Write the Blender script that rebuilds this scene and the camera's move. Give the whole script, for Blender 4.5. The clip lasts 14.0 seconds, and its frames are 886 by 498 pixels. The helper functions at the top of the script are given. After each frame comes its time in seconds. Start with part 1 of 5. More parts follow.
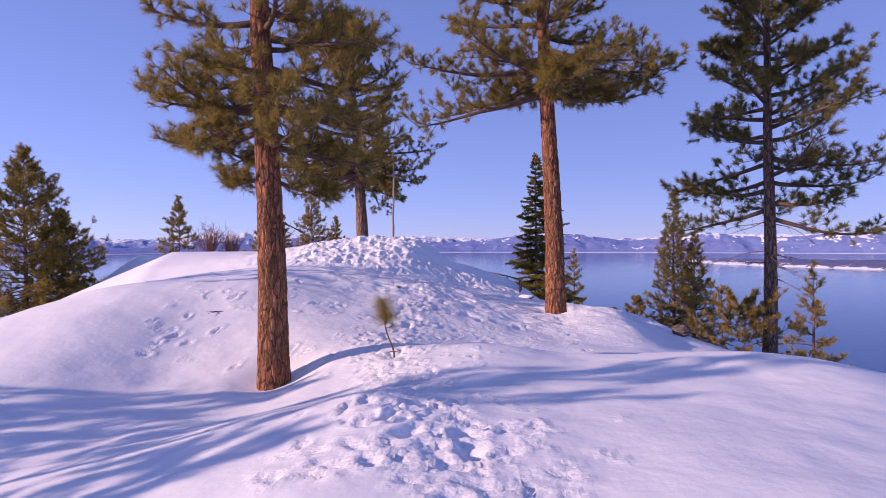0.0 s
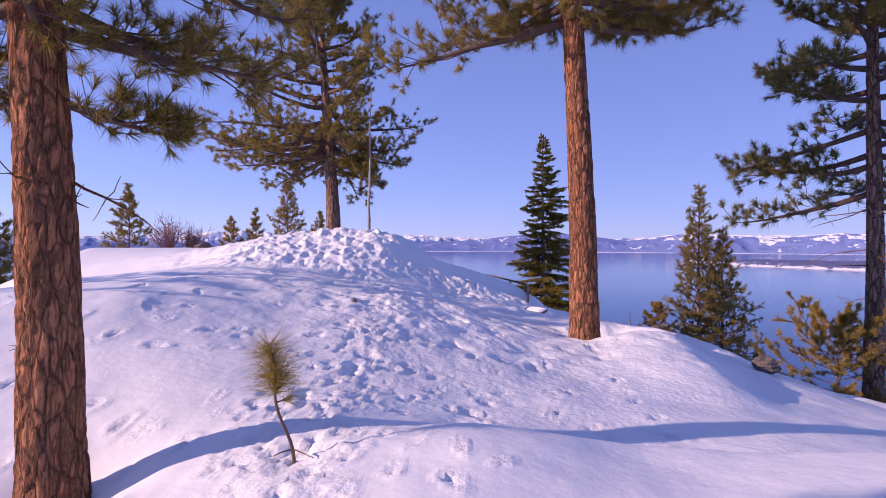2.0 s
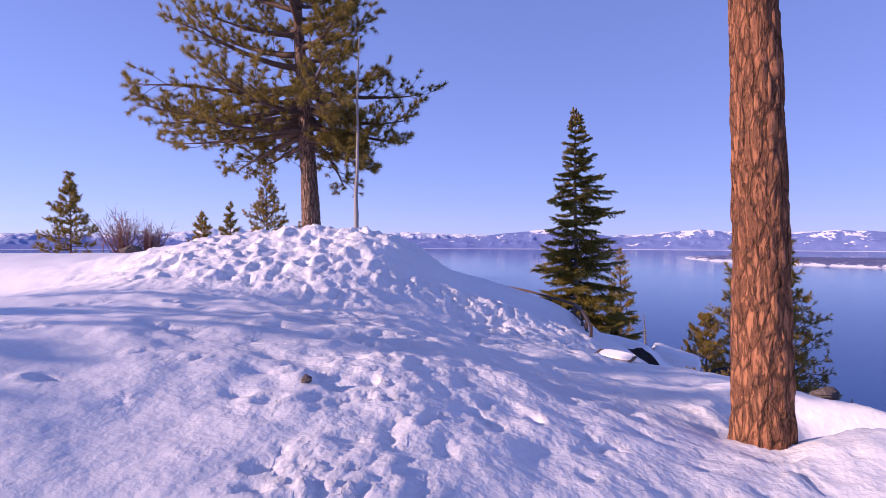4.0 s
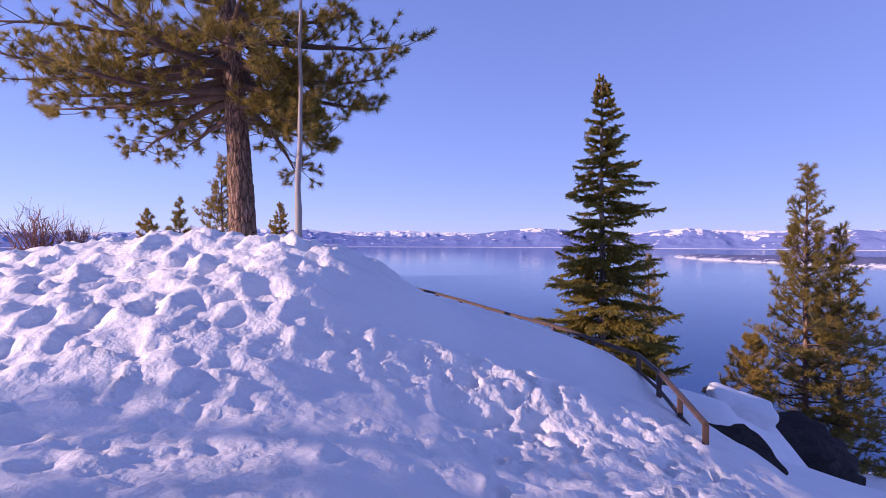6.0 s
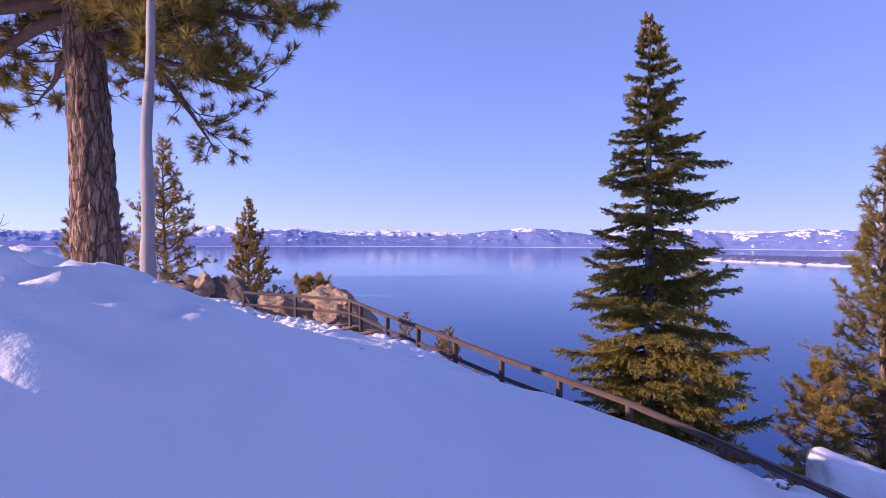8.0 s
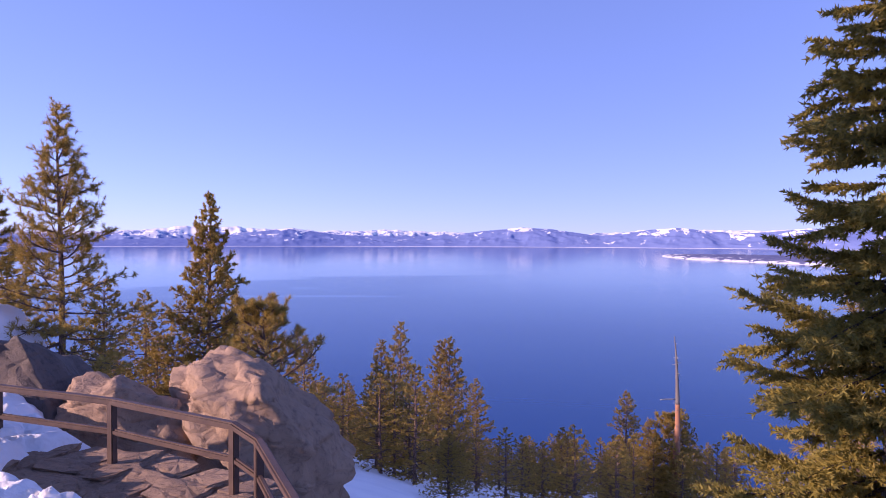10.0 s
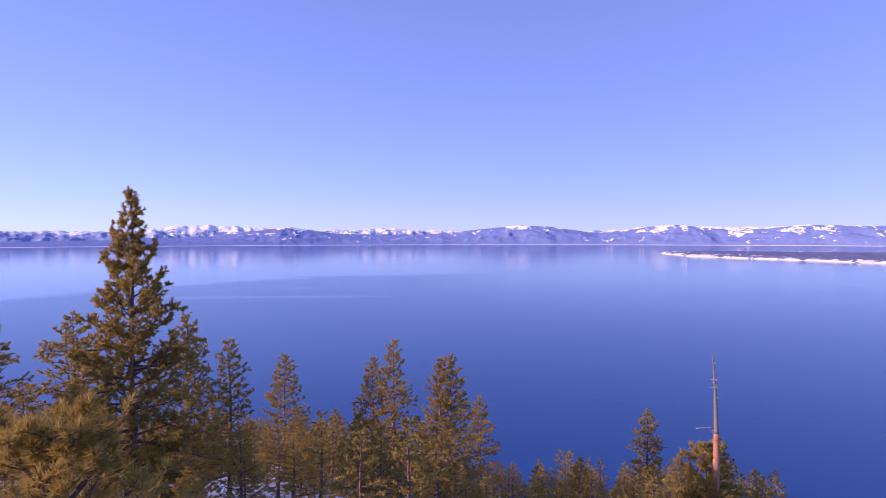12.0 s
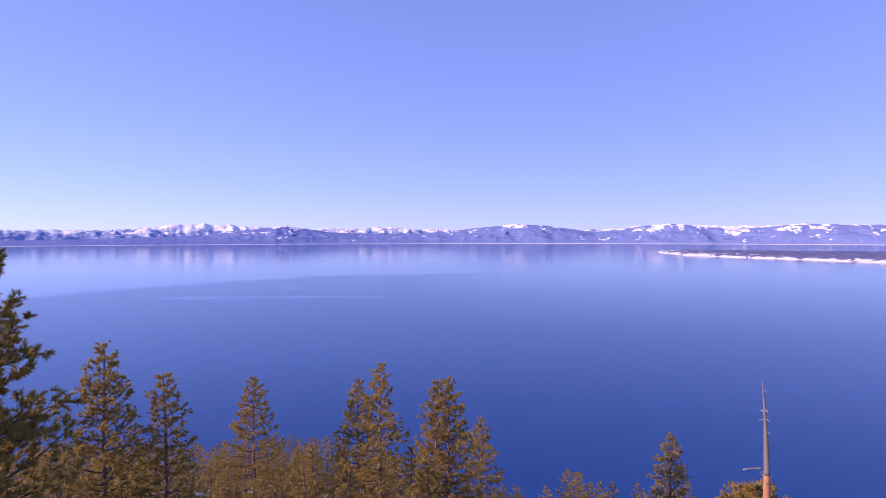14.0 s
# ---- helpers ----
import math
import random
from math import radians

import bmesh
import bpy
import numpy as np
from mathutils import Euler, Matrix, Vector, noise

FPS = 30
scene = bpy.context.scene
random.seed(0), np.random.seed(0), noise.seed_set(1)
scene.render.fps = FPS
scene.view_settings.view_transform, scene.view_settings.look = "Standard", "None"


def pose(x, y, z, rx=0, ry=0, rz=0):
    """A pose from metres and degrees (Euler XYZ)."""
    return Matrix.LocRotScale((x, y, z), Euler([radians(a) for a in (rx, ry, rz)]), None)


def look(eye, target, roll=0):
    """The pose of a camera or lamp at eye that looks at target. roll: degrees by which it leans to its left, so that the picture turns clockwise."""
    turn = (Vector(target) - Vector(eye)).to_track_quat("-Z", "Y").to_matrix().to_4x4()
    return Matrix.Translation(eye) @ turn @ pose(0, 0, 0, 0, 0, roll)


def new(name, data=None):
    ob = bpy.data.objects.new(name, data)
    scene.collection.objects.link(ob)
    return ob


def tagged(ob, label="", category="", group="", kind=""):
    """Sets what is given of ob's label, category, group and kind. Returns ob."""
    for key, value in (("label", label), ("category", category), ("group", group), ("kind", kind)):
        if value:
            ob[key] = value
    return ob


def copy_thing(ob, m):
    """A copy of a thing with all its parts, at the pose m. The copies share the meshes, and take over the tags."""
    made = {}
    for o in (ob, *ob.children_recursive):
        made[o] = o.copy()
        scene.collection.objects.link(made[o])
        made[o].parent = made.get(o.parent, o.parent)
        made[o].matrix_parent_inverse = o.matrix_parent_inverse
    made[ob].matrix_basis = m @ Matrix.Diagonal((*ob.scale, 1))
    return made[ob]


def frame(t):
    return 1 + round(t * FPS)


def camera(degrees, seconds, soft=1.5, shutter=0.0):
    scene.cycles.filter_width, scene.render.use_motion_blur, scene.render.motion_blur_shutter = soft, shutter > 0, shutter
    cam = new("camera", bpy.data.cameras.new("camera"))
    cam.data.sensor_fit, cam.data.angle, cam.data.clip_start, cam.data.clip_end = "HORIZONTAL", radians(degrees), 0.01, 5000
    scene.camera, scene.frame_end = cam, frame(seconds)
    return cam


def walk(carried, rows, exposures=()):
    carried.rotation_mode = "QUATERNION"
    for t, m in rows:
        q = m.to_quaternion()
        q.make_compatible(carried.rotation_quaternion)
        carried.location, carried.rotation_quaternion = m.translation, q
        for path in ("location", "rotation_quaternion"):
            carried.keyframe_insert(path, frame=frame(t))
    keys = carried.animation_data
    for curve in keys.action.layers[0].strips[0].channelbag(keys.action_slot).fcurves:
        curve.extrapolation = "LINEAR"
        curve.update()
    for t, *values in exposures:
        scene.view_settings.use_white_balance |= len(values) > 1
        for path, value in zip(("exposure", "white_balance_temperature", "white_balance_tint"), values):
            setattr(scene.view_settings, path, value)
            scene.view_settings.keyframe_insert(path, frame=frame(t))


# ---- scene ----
cam = camera(72.0, 14.0, soft=0.9)
PATH = [
    (0, (-0.226, -1.458, 0.161), (-0.237, 0.542, 0.144), -0.1),
    (0.5, (-0.094, -0.17, 0.116), (-0.104, 1.83, 0.099), -0.2),
    (1, (0.022, 1.356, 0.072), (0.012, 3.355, 0.053), -0.3),
    (1.5, (0.123, 3.057, 0.051), (0.116, 5.056, 0.034), -0.0),
    (2, (0.194, 4.994, 0.02), (0.19, 6.994, 0.0), 0.2),
    (2.5, (0.164, 6.75, 0.101), (0.16, 8.749, 0.08), 0.3),
    (4.8, (-0.545, 14.889, 0.217), (-0.529, 16.889, 0.183), 0.1),
    (5.5, (-0.427, 17.221, 0.303), (-0.399, 19.22, 0.268), 0.2),
    (6, (-0.276, 18.75, 0.46), (-0.236, 20.749, 0.425), 0.2),
    (6.5, (-0.145, 20.175, 0.537), (-0.096, 22.174, 0.501), 0.3),
    (7, (-0.086, 21.677, 0.531), (-0.025, 23.675, 0.495), 0.2),
    (7.5, (-0.068, 23.207, 0.522), (-0.002, 25.206, 0.485), 0.3),
    (8, (-0.037, 25.024, 0.495), (0.033, 27.023, 0.459), 0.3),
    (8.5, (-0.061, 27.015, 0.497), (0.013, 29.013, 0.462), 0.3),
    (9, (-0.074, 29.102, 0.485), (0.005, 31.1, 0.45), 0.1),
    (9.2, (-0.091, 29.917, 0.49), (-0.011, 31.915, 0.457), 0.3),
    (11.3, (0.087, 40.344, 1.167), (0.17, 42.342, 1.122), -0.0),
    (12, (0.215, 44.004, 1.286), (0.301, 46.002, 1.243), -0.1),
    (12.5, (0.301, 46.7, 1.453), (0.389, 48.697, 1.408), -0.1),
    (13, (0.477, 49.287, 1.523), (0.568, 51.285, 1.478), -0.1),
    (13.5, (0.563, 52.016, 1.545), (0.658, 54.013, 1.5), -0.2),
    (14, (0.659, 54.65, 1.616), (0.757, 56.647, 1.569), -0.1),
]
walk(cam, [(t, look(eye, target, roll)) for t, eye, target, roll in PATH], [(0, 0.0, 5900, 60), (2.5, 0.10, 5850, 60), (5, 0.14, 5800, 61), (6.5, 0.2, 5750, 61), (8, 0.34, 5700, 62), (9, 0.44, 5750, 62), (11.3, 0.38, 5750, 63), (14, 0.36, 5750, 63)])

# ---- light ----
SUN_BEARING, SUN_HEIGHT = 253.5, 17.5
world = bpy.data.worlds.new("sky")
scene.world = world
world.use_nodes = True
sky = world.node_tree.nodes.new("ShaderNodeTexSky")
sky.sky_type, sky.sun_disc = "NISHITA", False
sky.sun_elevation, sky.sun_rotation = radians(SUN_HEIGHT), radians(-SUN_BEARING)
sky.altitude, sky.air_density, sky.dust_density, sky.ozone_density = 1900, 0.9, 0.05, 3.2
background = world.node_tree.nodes["Background"]
background.inputs["Strength"].default_value = 0.15
even = world.node_tree.nodes.new("ShaderNodeGamma")
even.inputs["Gamma"].default_value = 0.52
tint = world.node_tree.nodes.new("ShaderNodeMix")
tint.data_type, tint.blend_type = "RGBA", "MULTIPLY"
tint.inputs[0].default_value, tint.inputs[7].default_value = 1.0, (0.67, 0.825, 1.0, 1)
deep = world.node_tree.nodes.new("ShaderNodeHueSaturation")
deep.inputs["Saturation"].default_value, deep.inputs["Value"].default_value = 1.02, 1.84
world.node_tree.links.new(sky.outputs["Color"], even.inputs["Color"])
world.node_tree.links.new(even.outputs["Color"], tint.inputs[6])
world.node_tree.links.new(tint.outputs[2], deep.inputs["Color"])
world.node_tree.links.new(deep.outputs["Color"], background.inputs["Color"])
sun = new("sun", bpy.data.lights.new("sun", "SUN"))
sun.data.energy, sun.data.angle, sun.data.color = 5.0, radians(0.55), (1.0, 0.845, 0.50)
toward = Vector((math.sin(radians(SUN_BEARING)), math.cos(radians(SUN_BEARING)), math.tan(radians(SUN_HEIGHT))))
sun.matrix_world = look(toward * 50, (0, 0, 0))


# ---- materials ----
def material(name, rough=0.8, metal=0.0, spec=0.3):
    m = bpy.data.materials.new(name)
    m.use_nodes = True
    b = m.node_tree.nodes["Principled BSDF"]
    b.inputs["Roughness"].default_value, b.inputs["Metallic"].default_value = rough, metal
    b.inputs["Specular IOR Level"].default_value = spec
    return m, m.node_tree.nodes, m.node_tree.links, b


def texture(nodes, links, kind, scale, detail=6.0, stretch=(1, 1, 1), rough=0.55, where="Object"):
    co = nodes.new("ShaderNodeTexCoord")
    mp = nodes.new("ShaderNodeMapping")
    mp.inputs["Scale"].default_value = stretch
    links.new(co.outputs[where], mp.inputs["Vector"])
    if kind == "noise":
        n = nodes.new("ShaderNodeTexNoise")
        n.inputs["Detail"].default_value, n.inputs["Roughness"].default_value = detail, rough
        out = n.outputs["Fac"]
    else:
        n = nodes.new("ShaderNodeTexVoronoi")
        n.feature = kind
        out = n.outputs["Distance"]
    n.inputs["Scale"].default_value = scale
    links.new(mp.outputs["Vector"], n.inputs["Vector"])
    return out


def ramp(nodes, links, value, stops):
    r = nodes.new("ShaderNodeValToRGB")
    el = r.color_ramp.elements
    while len(el) < len(stops):
        el.new(0.5)
    for e, (at, colour) in zip(el, stops):
        e.position, e.color = at, (*colour, 1)
    links.new(value, r.inputs["Fac"])
    return r.outputs["Color"]


def mix(nodes, links, fac, a, b, how="MIX"):
    n = nodes.new("ShaderNodeMix")
    n.data_type, n.blend_type = "RGBA", how
    for k, v in ((0, fac), (6, a), (7, b)):
        if isinstance(v, (float, int)):
            n.inputs[k].default_value = v
        elif isinstance(v, tuple):
            n.inputs[k].default_value = (*v, 1)
        else:
            links.new(v, n.inputs[k])
    return n.outputs[2]


def bump(nodes, links, b, height, strength, distance):
    n = nodes.new("ShaderNodeBump")
    n.inputs["Strength"].default_value, n.inputs["Distance"].default_value = strength, distance
    links.new(height, n.inputs["Height"])
    before = b.inputs["Normal"].links
    if before:
        links.new(before[0].from_socket, n.inputs["Normal"])
    links.new(n.outputs["Normal"], b.inputs["Normal"])


def snow_material():
    m, n, k, b = material("snow", 0.6, 0, 0.35)
    big = texture(n, k, "noise", 0.35, 4)
    fine = texture(n, k, "noise", 7.0, 4, rough=0.5)
    dirt = texture(n, k, "noise", 2.3, 7, rough=0.7)
    c = ramp(n, k, big, ((0.3, (0.80, 0.80, 0.82)), (0.7, (0.90, 0.89, 0.89))))
    c = mix(n, k, ramp(n, k, dirt, ((0.66, (0, 0, 0)), (0.82, (0.25, 0.25, 0.25)))), c, (0.55, 0.47, 0.40))
    k.new(c, b.inputs["Base Color"])
    b.inputs["Subsurface Weight"].default_value = 0.0
    bump(n, k, b, fine, 0.28, 0.03)
    worn = n.new("ShaderNodeAttribute")
    worn.attribute_name = "trodden"
    crumb = texture(n, k, "noise", 9.0, 4, rough=0.5)
    times = n.new("ShaderNodeMath")
    times.operation = "MULTIPLY"
    k.new(worn.outputs["Fac"], times.inputs[0]), k.new(crumb, times.inputs[1])
    bump(n, k, b, times.outputs[0], 0.6, 0.06)
    bump(n, k, b, texture(n, k, "noise", 60, 4), 0.16, 0.006)
    return m


def bark_material(name, plate, plate2, crack, scale=15.0):
    m, n, k, b = material(name, 0.9, 0, 0.15)
    seams = texture(n, k, "noise", scale, 5, (1, 1, 0.2), 0.6)
    flakes = texture(n, k, "noise", scale * 2.6, 6, (1, 1, 0.45), 0.65)
    grain = texture(n, k, "noise", 30, 6, (1, 1, 0.35), 0.65)
    patch = texture(n, k, "noise", 1.6, 5, (1, 1, 0.4))
    groove = ramp(n, k, seams, ((0.43, (0, 0, 0)), (0.485, (1, 1, 1)), (0.515, (1, 1, 1)), (0.57, (0, 0, 0))))
    c = ramp(n, k, flakes, ((0.32, plate2), (0.62, plate)))
    c = mix(n, k, ramp(n, k, patch, ((0.4, (0, 0, 0)), (0.62, (0.6, 0.6, 0.6)))), c, plate2)
    c = mix(n, k, ramp(n, k, grain, ((0.52, (0, 0, 0)), (0.75, (0.6, 0.6, 0.6)))), c, crack)
    c = mix(n, k, mix(n, k, 0.45, groove, (0, 0, 0)), c, crack)
    plates = texture(n, k, "DISTANCE_TO_EDGE", scale * 0.75, stretch=(1, 1, 0.28))
    rim = ramp(n, k, plates, ((0.0, (0.85, 0.85, 0.85)), (0.09, (0, 0, 0))))
    c = mix(n, k, rim, c, crack)
    k.new(c, b.inputs["Base Color"])
    bump(n, k, b, ramp(n, k, plates, ((0.0, (0, 0, 0)), (0.14, (1, 1, 1)))), 0.8, 0.03)
    deep = n.new("ShaderNodeInvert")
    k.new(groove, deep.inputs["Color"])
    bump(n, k, b, deep.outputs["Color"], 0.8, 0.03)
    bump(n, k, b, flakes, 0.7, 0.02)
    bump(n, k, b, grain, 0.4, 0.008)
    return m


def needle_material(name, dark, light, dry):
    m, n, k, b = material(name, 0.6, 0, 0.25)
    geo = n.new("ShaderNodeNewGeometry")
    clump = texture(n, k, "noise", 0.9, 3)
    c = ramp(n, k, geo.outputs["Random Per Island"], ((0.0, dark), (0.8, light), (1.0, dry)))
    c = mix(n, k, ramp(n, k, clump, ((0.35, (0, 0, 0)), (0.7, (0.55, 0.55, 0.55)))), c, light)
    k.new(c, b.inputs["Base Color"])
    thin = n.new("ShaderNodeBsdfTranslucent")
    k.new(c, thin.inputs["Color"])
    both = n.new("ShaderNodeMixShader")
    both.inputs[0].default_value = 0.45
    k.new(b.outputs[0], both.inputs[1]), k.new(thin.outputs[0], both.inputs[2])
    k.new(both.outputs[0], n["Material Output"].inputs["Surface"])
    return m


def rock_material(name, a, c2, dark):
    m, n, k, b = material(name, 0.88, 0, 0.2)
    big = texture(n, k, "noise", 1.4, 8, rough=0.65)
    fine = texture(n, k, "noise", 11, 8, rough=0.7)
    info = n.new("ShaderNodeObjectInfo")
    c = ramp(n, k, big, ((0.32, a), (0.6, c2)))
    c = mix(n, k, ramp(n, k, fine, ((0.5, (0, 0, 0)), (0.72, (0.8, 0.8, 0.8)))), c, dark)
    c = mix(n, k, ramp(n, k, info.outputs["Random"], ((0.0, (0, 0, 0)), (1.0, (0.35, 0.35, 0.35)))), c, c2)
    k.new(c, b.inputs["Base Color"])
    split = texture(n, k, "DISTANCE_TO_EDGE", 1.7, stretch=(1, 1, 2.2))
    bump(n, k, b, fine, 1.0, 0.04)
    bump(n, k, b, ramp(n, k, split, ((0.0, (0, 0, 0)), (0.12, (1, 1, 1)))), 0.5, 0.05)
    return m


def wood_material(name, a, c2, scale=6.0, stretch=(1, 1, 0.1), rough=0.75, metal=0.0):
    m, n, k, b = material(name, rough, metal, 0.3)
    g = texture(n, k, "noise", scale, 7, stretch, 0.6)
    k.new(ramp(n, k, g, ((0.3, a), (0.7, c2))), b.inputs["Base Color"])
    bump(n, k, b, texture(n, k, "noise", 40, 6), 0.3, 0.004)
    return m


def water_material():
    """Ruffled deep blue water near the shore; glassy pale water beyond a bowed edge, with two pale slicks before it."""
    m, n, k, b = material("lake_water", 0.08, 0, 0.5)
    b.inputs["IOR"].default_value = 1.33

    def maths(op, a, c=None, d=None):
        o = n.new("ShaderNodeMath")
        o.operation = op
        for socket, v in zip(o.inputs, (a, c, d)):
            if isinstance(v, (int, float)):
                socket.default_value = v
            elif v is not None:
                k.new(v, socket)
        return o.outputs[0]

    def band(value, low, high, a, c):
        o = n.new("ShaderNodeMapRange")
        o.interpolation_type = "SMOOTHSTEP"
        for socket, v in zip(o.inputs, (value, low, high, a, c)):
            if isinstance(v, (int, float)):
                socket.default_value = v
            else:
                k.new(v, socket)
        return o.outputs[0]

    lanes = texture(n, k, "noise", 0.0016, 5, (1, 3.0, 1), 0.5)
    mid = texture(n, k, "noise", 0.02, 5, (0.5, 1.6, 1), 0.6)
    wisp = texture(n, k, "noise", 0.009, 4, (0.5, 2.0, 1), 0.55)
    xyz = n.new("ShaderNodeSeparateXYZ")
    k.new(n.new("ShaderNodeTexCoord").outputs["Object"], xyz.inputs[0])
    x, y = xyz.outputs["X"], xyz.outputs["Y"]
    west = maths("MINIMUM", x, 0.0)
    edge = maths("MULTIPLY_ADD", maths("MULTIPLY", west, west), -0.0022, 1000.0)
    past = maths("MULTIPLY_ADD", maths("SUBTRACT", wisp, 0.5), 150.0, maths("SUBTRACT", y, edge))
    calm = band(past, -60.0, 70.0, 0.0, 1.0)
    east = maths("MULTIPLY", band(past, -900.0, -100.0, 0.0, 0.95), band(x, -150.0, 250.0, 0.0, 1.0))
    calm = maths("MAXIMUM", maths("MULTIPLY", calm, band(x, -50.0, 350.0, 1.0, 0.8)), east)
    strength = maths("MAXIMUM", calm, band(y, 250.0, 1500.0, 0.0, 0.6))
    for centre, half, x0, x1 in ((662.0, 16.0, -300.0, 10.0), (770.0, 22.0, -190.0, -90.0)):
        off = maths("ABSOLUTE", maths("MULTIPLY_ADD", maths("SUBTRACT", wisp, 0.5), 60.0, maths("SUBTRACT", y, centre)))
        across = maths("MULTIPLY", band(x, x0, x0 + 90, 0.0, 1.0), band(x, x1 - 60, x1, 1.0, 0.0))
        strength = maths("MAXIMUM", strength, maths("MULTIPLY", maths("MULTIPLY", band(off, half * 0.3, half, 1.0, 0.0), across), 0.75))
    rough = maths("MULTIPLY_ADD", strength, -0.105, 0.20)
    k.new(rough, b.inputs["Roughness"])
    k.new(ramp(n, k, lanes, ((0.35, (0.002, 0.040, 0.185)), (0.65, (0.005, 0.056, 0.215)))), b.inputs["Base Color"])
    bump(n, k, b, mid, 0.06, 1.0)
    bump(n, k, b, texture(n, k, "noise", 0.6, 4, (0.6, 1.3, 1)), 0.05, 0.12)
    return m


def mountain_material(name, hazy_forest, hazy_forest2, low, high, scale, edge=0.02, patchy=1.5, beach=-100.0):
    m, n, k, b = material(name, 0.9, 0, 0.1)
    co = n.new("ShaderNodeTexCoord")
    sep = n.new("ShaderNodeSeparateXYZ")
    k.new(co.outputs["Object"], sep.inputs[0])
    span = n.new("ShaderNodeMapRange")
    span.clamp = False
    shift = (patchy - 1.5) * 0.5 * (high - low)
    span.inputs["From Min"].default_value, span.inputs["From Max"].default_value = low + shift, high + shift
    k.new(sep.outputs["Z"], span.inputs["Value"])
    patch = texture(n, k, "noise", scale, 7, (1, 1, 1.6), 0.65)
    streak = texture(n, k, "noise", scale * 3.1, 6, (1.4, 1, 0.6), 0.6)
    add = n.new("ShaderNodeMath")
    add.operation = "MULTIPLY_ADD"
    k.new(patch, add.inputs[0])
    add.inputs[1].default_value = patchy
    k.new(span.outputs[0], add.inputs[2])
    more = n.new("ShaderNodeMath")
    more.operation = "MULTIPLY_ADD"
    k.new(streak, more.inputs[0])
    more.inputs[1].default_value = 0.8
    k.new(add.outputs[0], more.inputs[2])
    third = n.new("ShaderNodeMath")
    third.operation = "MULTIPLY"
    third.inputs[1].default_value = 0.4
    k.new(more.outputs[0], third.inputs[0])
    wood = ramp(n, k, streak, ((0.35, hazy_forest), (0.65, hazy_forest2)))
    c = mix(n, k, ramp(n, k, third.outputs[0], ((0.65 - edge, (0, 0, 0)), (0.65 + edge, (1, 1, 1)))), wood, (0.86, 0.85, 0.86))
    ice = n.new("ShaderNodeMath")
    ice.operation = "LESS_THAN"
    k.new(sep.outputs["Z"], ice.inputs[0])
    ice.inputs[1].default_value = beach
    k.new(mix(n, k, ice.outputs[0], c, (0.84, 0.84, 0.87)), b.inputs["Base Color"])
    return m


LAKE = -60.0
SNOW = snow_material()
BARK_RED = bark_material("pine_bark", (0.47, 0.205, 0.10), (0.35, 0.14, 0.07), (0.085, 0.045, 0.03), 11)
BARK_GREY = bark_material("weathered_pine_bark", (0.42, 0.265, 0.19), (0.30, 0.19, 0.14), (0.05, 0.033, 0.026), 10)
BARK_PALE = bark_material("pale_fir_bark", (0.40, 0.36, 0.34), (0.30, 0.27, 0.26), (0.12, 0.10, 0.10), 12)
BARK_DARK = bark_material("dark_bark", (0.15, 0.105, 0.085), (0.10, 0.07, 0.06), (0.035, 0.025, 0.022), 18)
NEEDLES = needle_material("pine_needles", (0.150, 0.128, 0.036), (0.370, 0.275, 0.060), (0.48, 0.33, 0.10))
NEEDLES_FAR = needle_material("lakeside_pine_needles", (0.22, 0.165, 0.045), (0.475, 0.335, 0.07), (0.52, 0.29, 0.09))
# Darker copy of the pine needles, with shade put into the colour.
NEEDLES_SHADED = needle_material("shaded_pine_needles", (0.095, 0.096, 0.034), (0.260, 0.220, 0.062), (0.38, 0.28, 0.09))
FIR_NEEDLES = needle_material("fir_needles", (0.15, 0.145, 0.048), (0.390, 0.305, 0.058), (0.44, 0.33, 0.08))
DRY_NEEDLES = needle_material("dry_needles", (0.16, 0.10, 0.03), (0.27, 0.17, 0.05), (0.30, 0.16, 0.05))
ROCK = rock_material("tan_granite", (0.46, 0.31, 0.205), (0.35, 0.245, 0.175), (0.13, 0.09, 0.075))
# For dark stones, and for rock faces whose shade is put into the colour.
DARK_AND_SHADED_ROCK = rock_material("dark_and_shaded_granite", (0.20, 0.155, 0.13), (0.14, 0.115, 0.105), (0.06, 0.05, 0.05))
RAIL_PAINT = wood_material("brown_rail", (0.075, 0.048, 0.042), (0.125, 0.08, 0.06), 5, (1, 1, 1), 0.5)
GREY_WOOD = wood_material("grey_wood", (0.26, 0.23, 0.22), (0.40, 0.36, 0.34), 5, (3, 3, 0.3))
SNAG_WOOD = wood_material("snag_wood", (0.34, 0.135, 0.06), (0.44, 0.22, 0.13), 1.5, (1, 1, 0.25))
SNAG_TOP = wood_material("weathered_snag_wood", (0.12, 0.105, 0.10), (0.22, 0.185, 0.17), 1.5, (1, 1, 0.25))
TWIG = wood_material("twig_bark", (0.10, 0.07, 0.055), (0.17, 0.11, 0.085), 8)
LIMB = wood_material("limb_bark", (0.085, 0.055, 0.042), (0.16, 0.10, 0.07), 9, (1, 1, 1))
# Near-black granite: deep shade is put into the rock colour.
SHADED_ROCK = rock_material("shaded_rock", (0.055, 0.046, 0.045), (0.038, 0.033, 0.034), (0.018, 0.016, 0.018))
RED_TWIG = wood_material("red_twig", (0.20, 0.09, 0.07), (0.30, 0.15, 0.11), 8)
WATER = water_material()
# Distance haze is put into the blue base colours of the range and ridges.
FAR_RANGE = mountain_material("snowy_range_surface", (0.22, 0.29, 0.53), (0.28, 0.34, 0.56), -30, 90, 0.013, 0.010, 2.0)
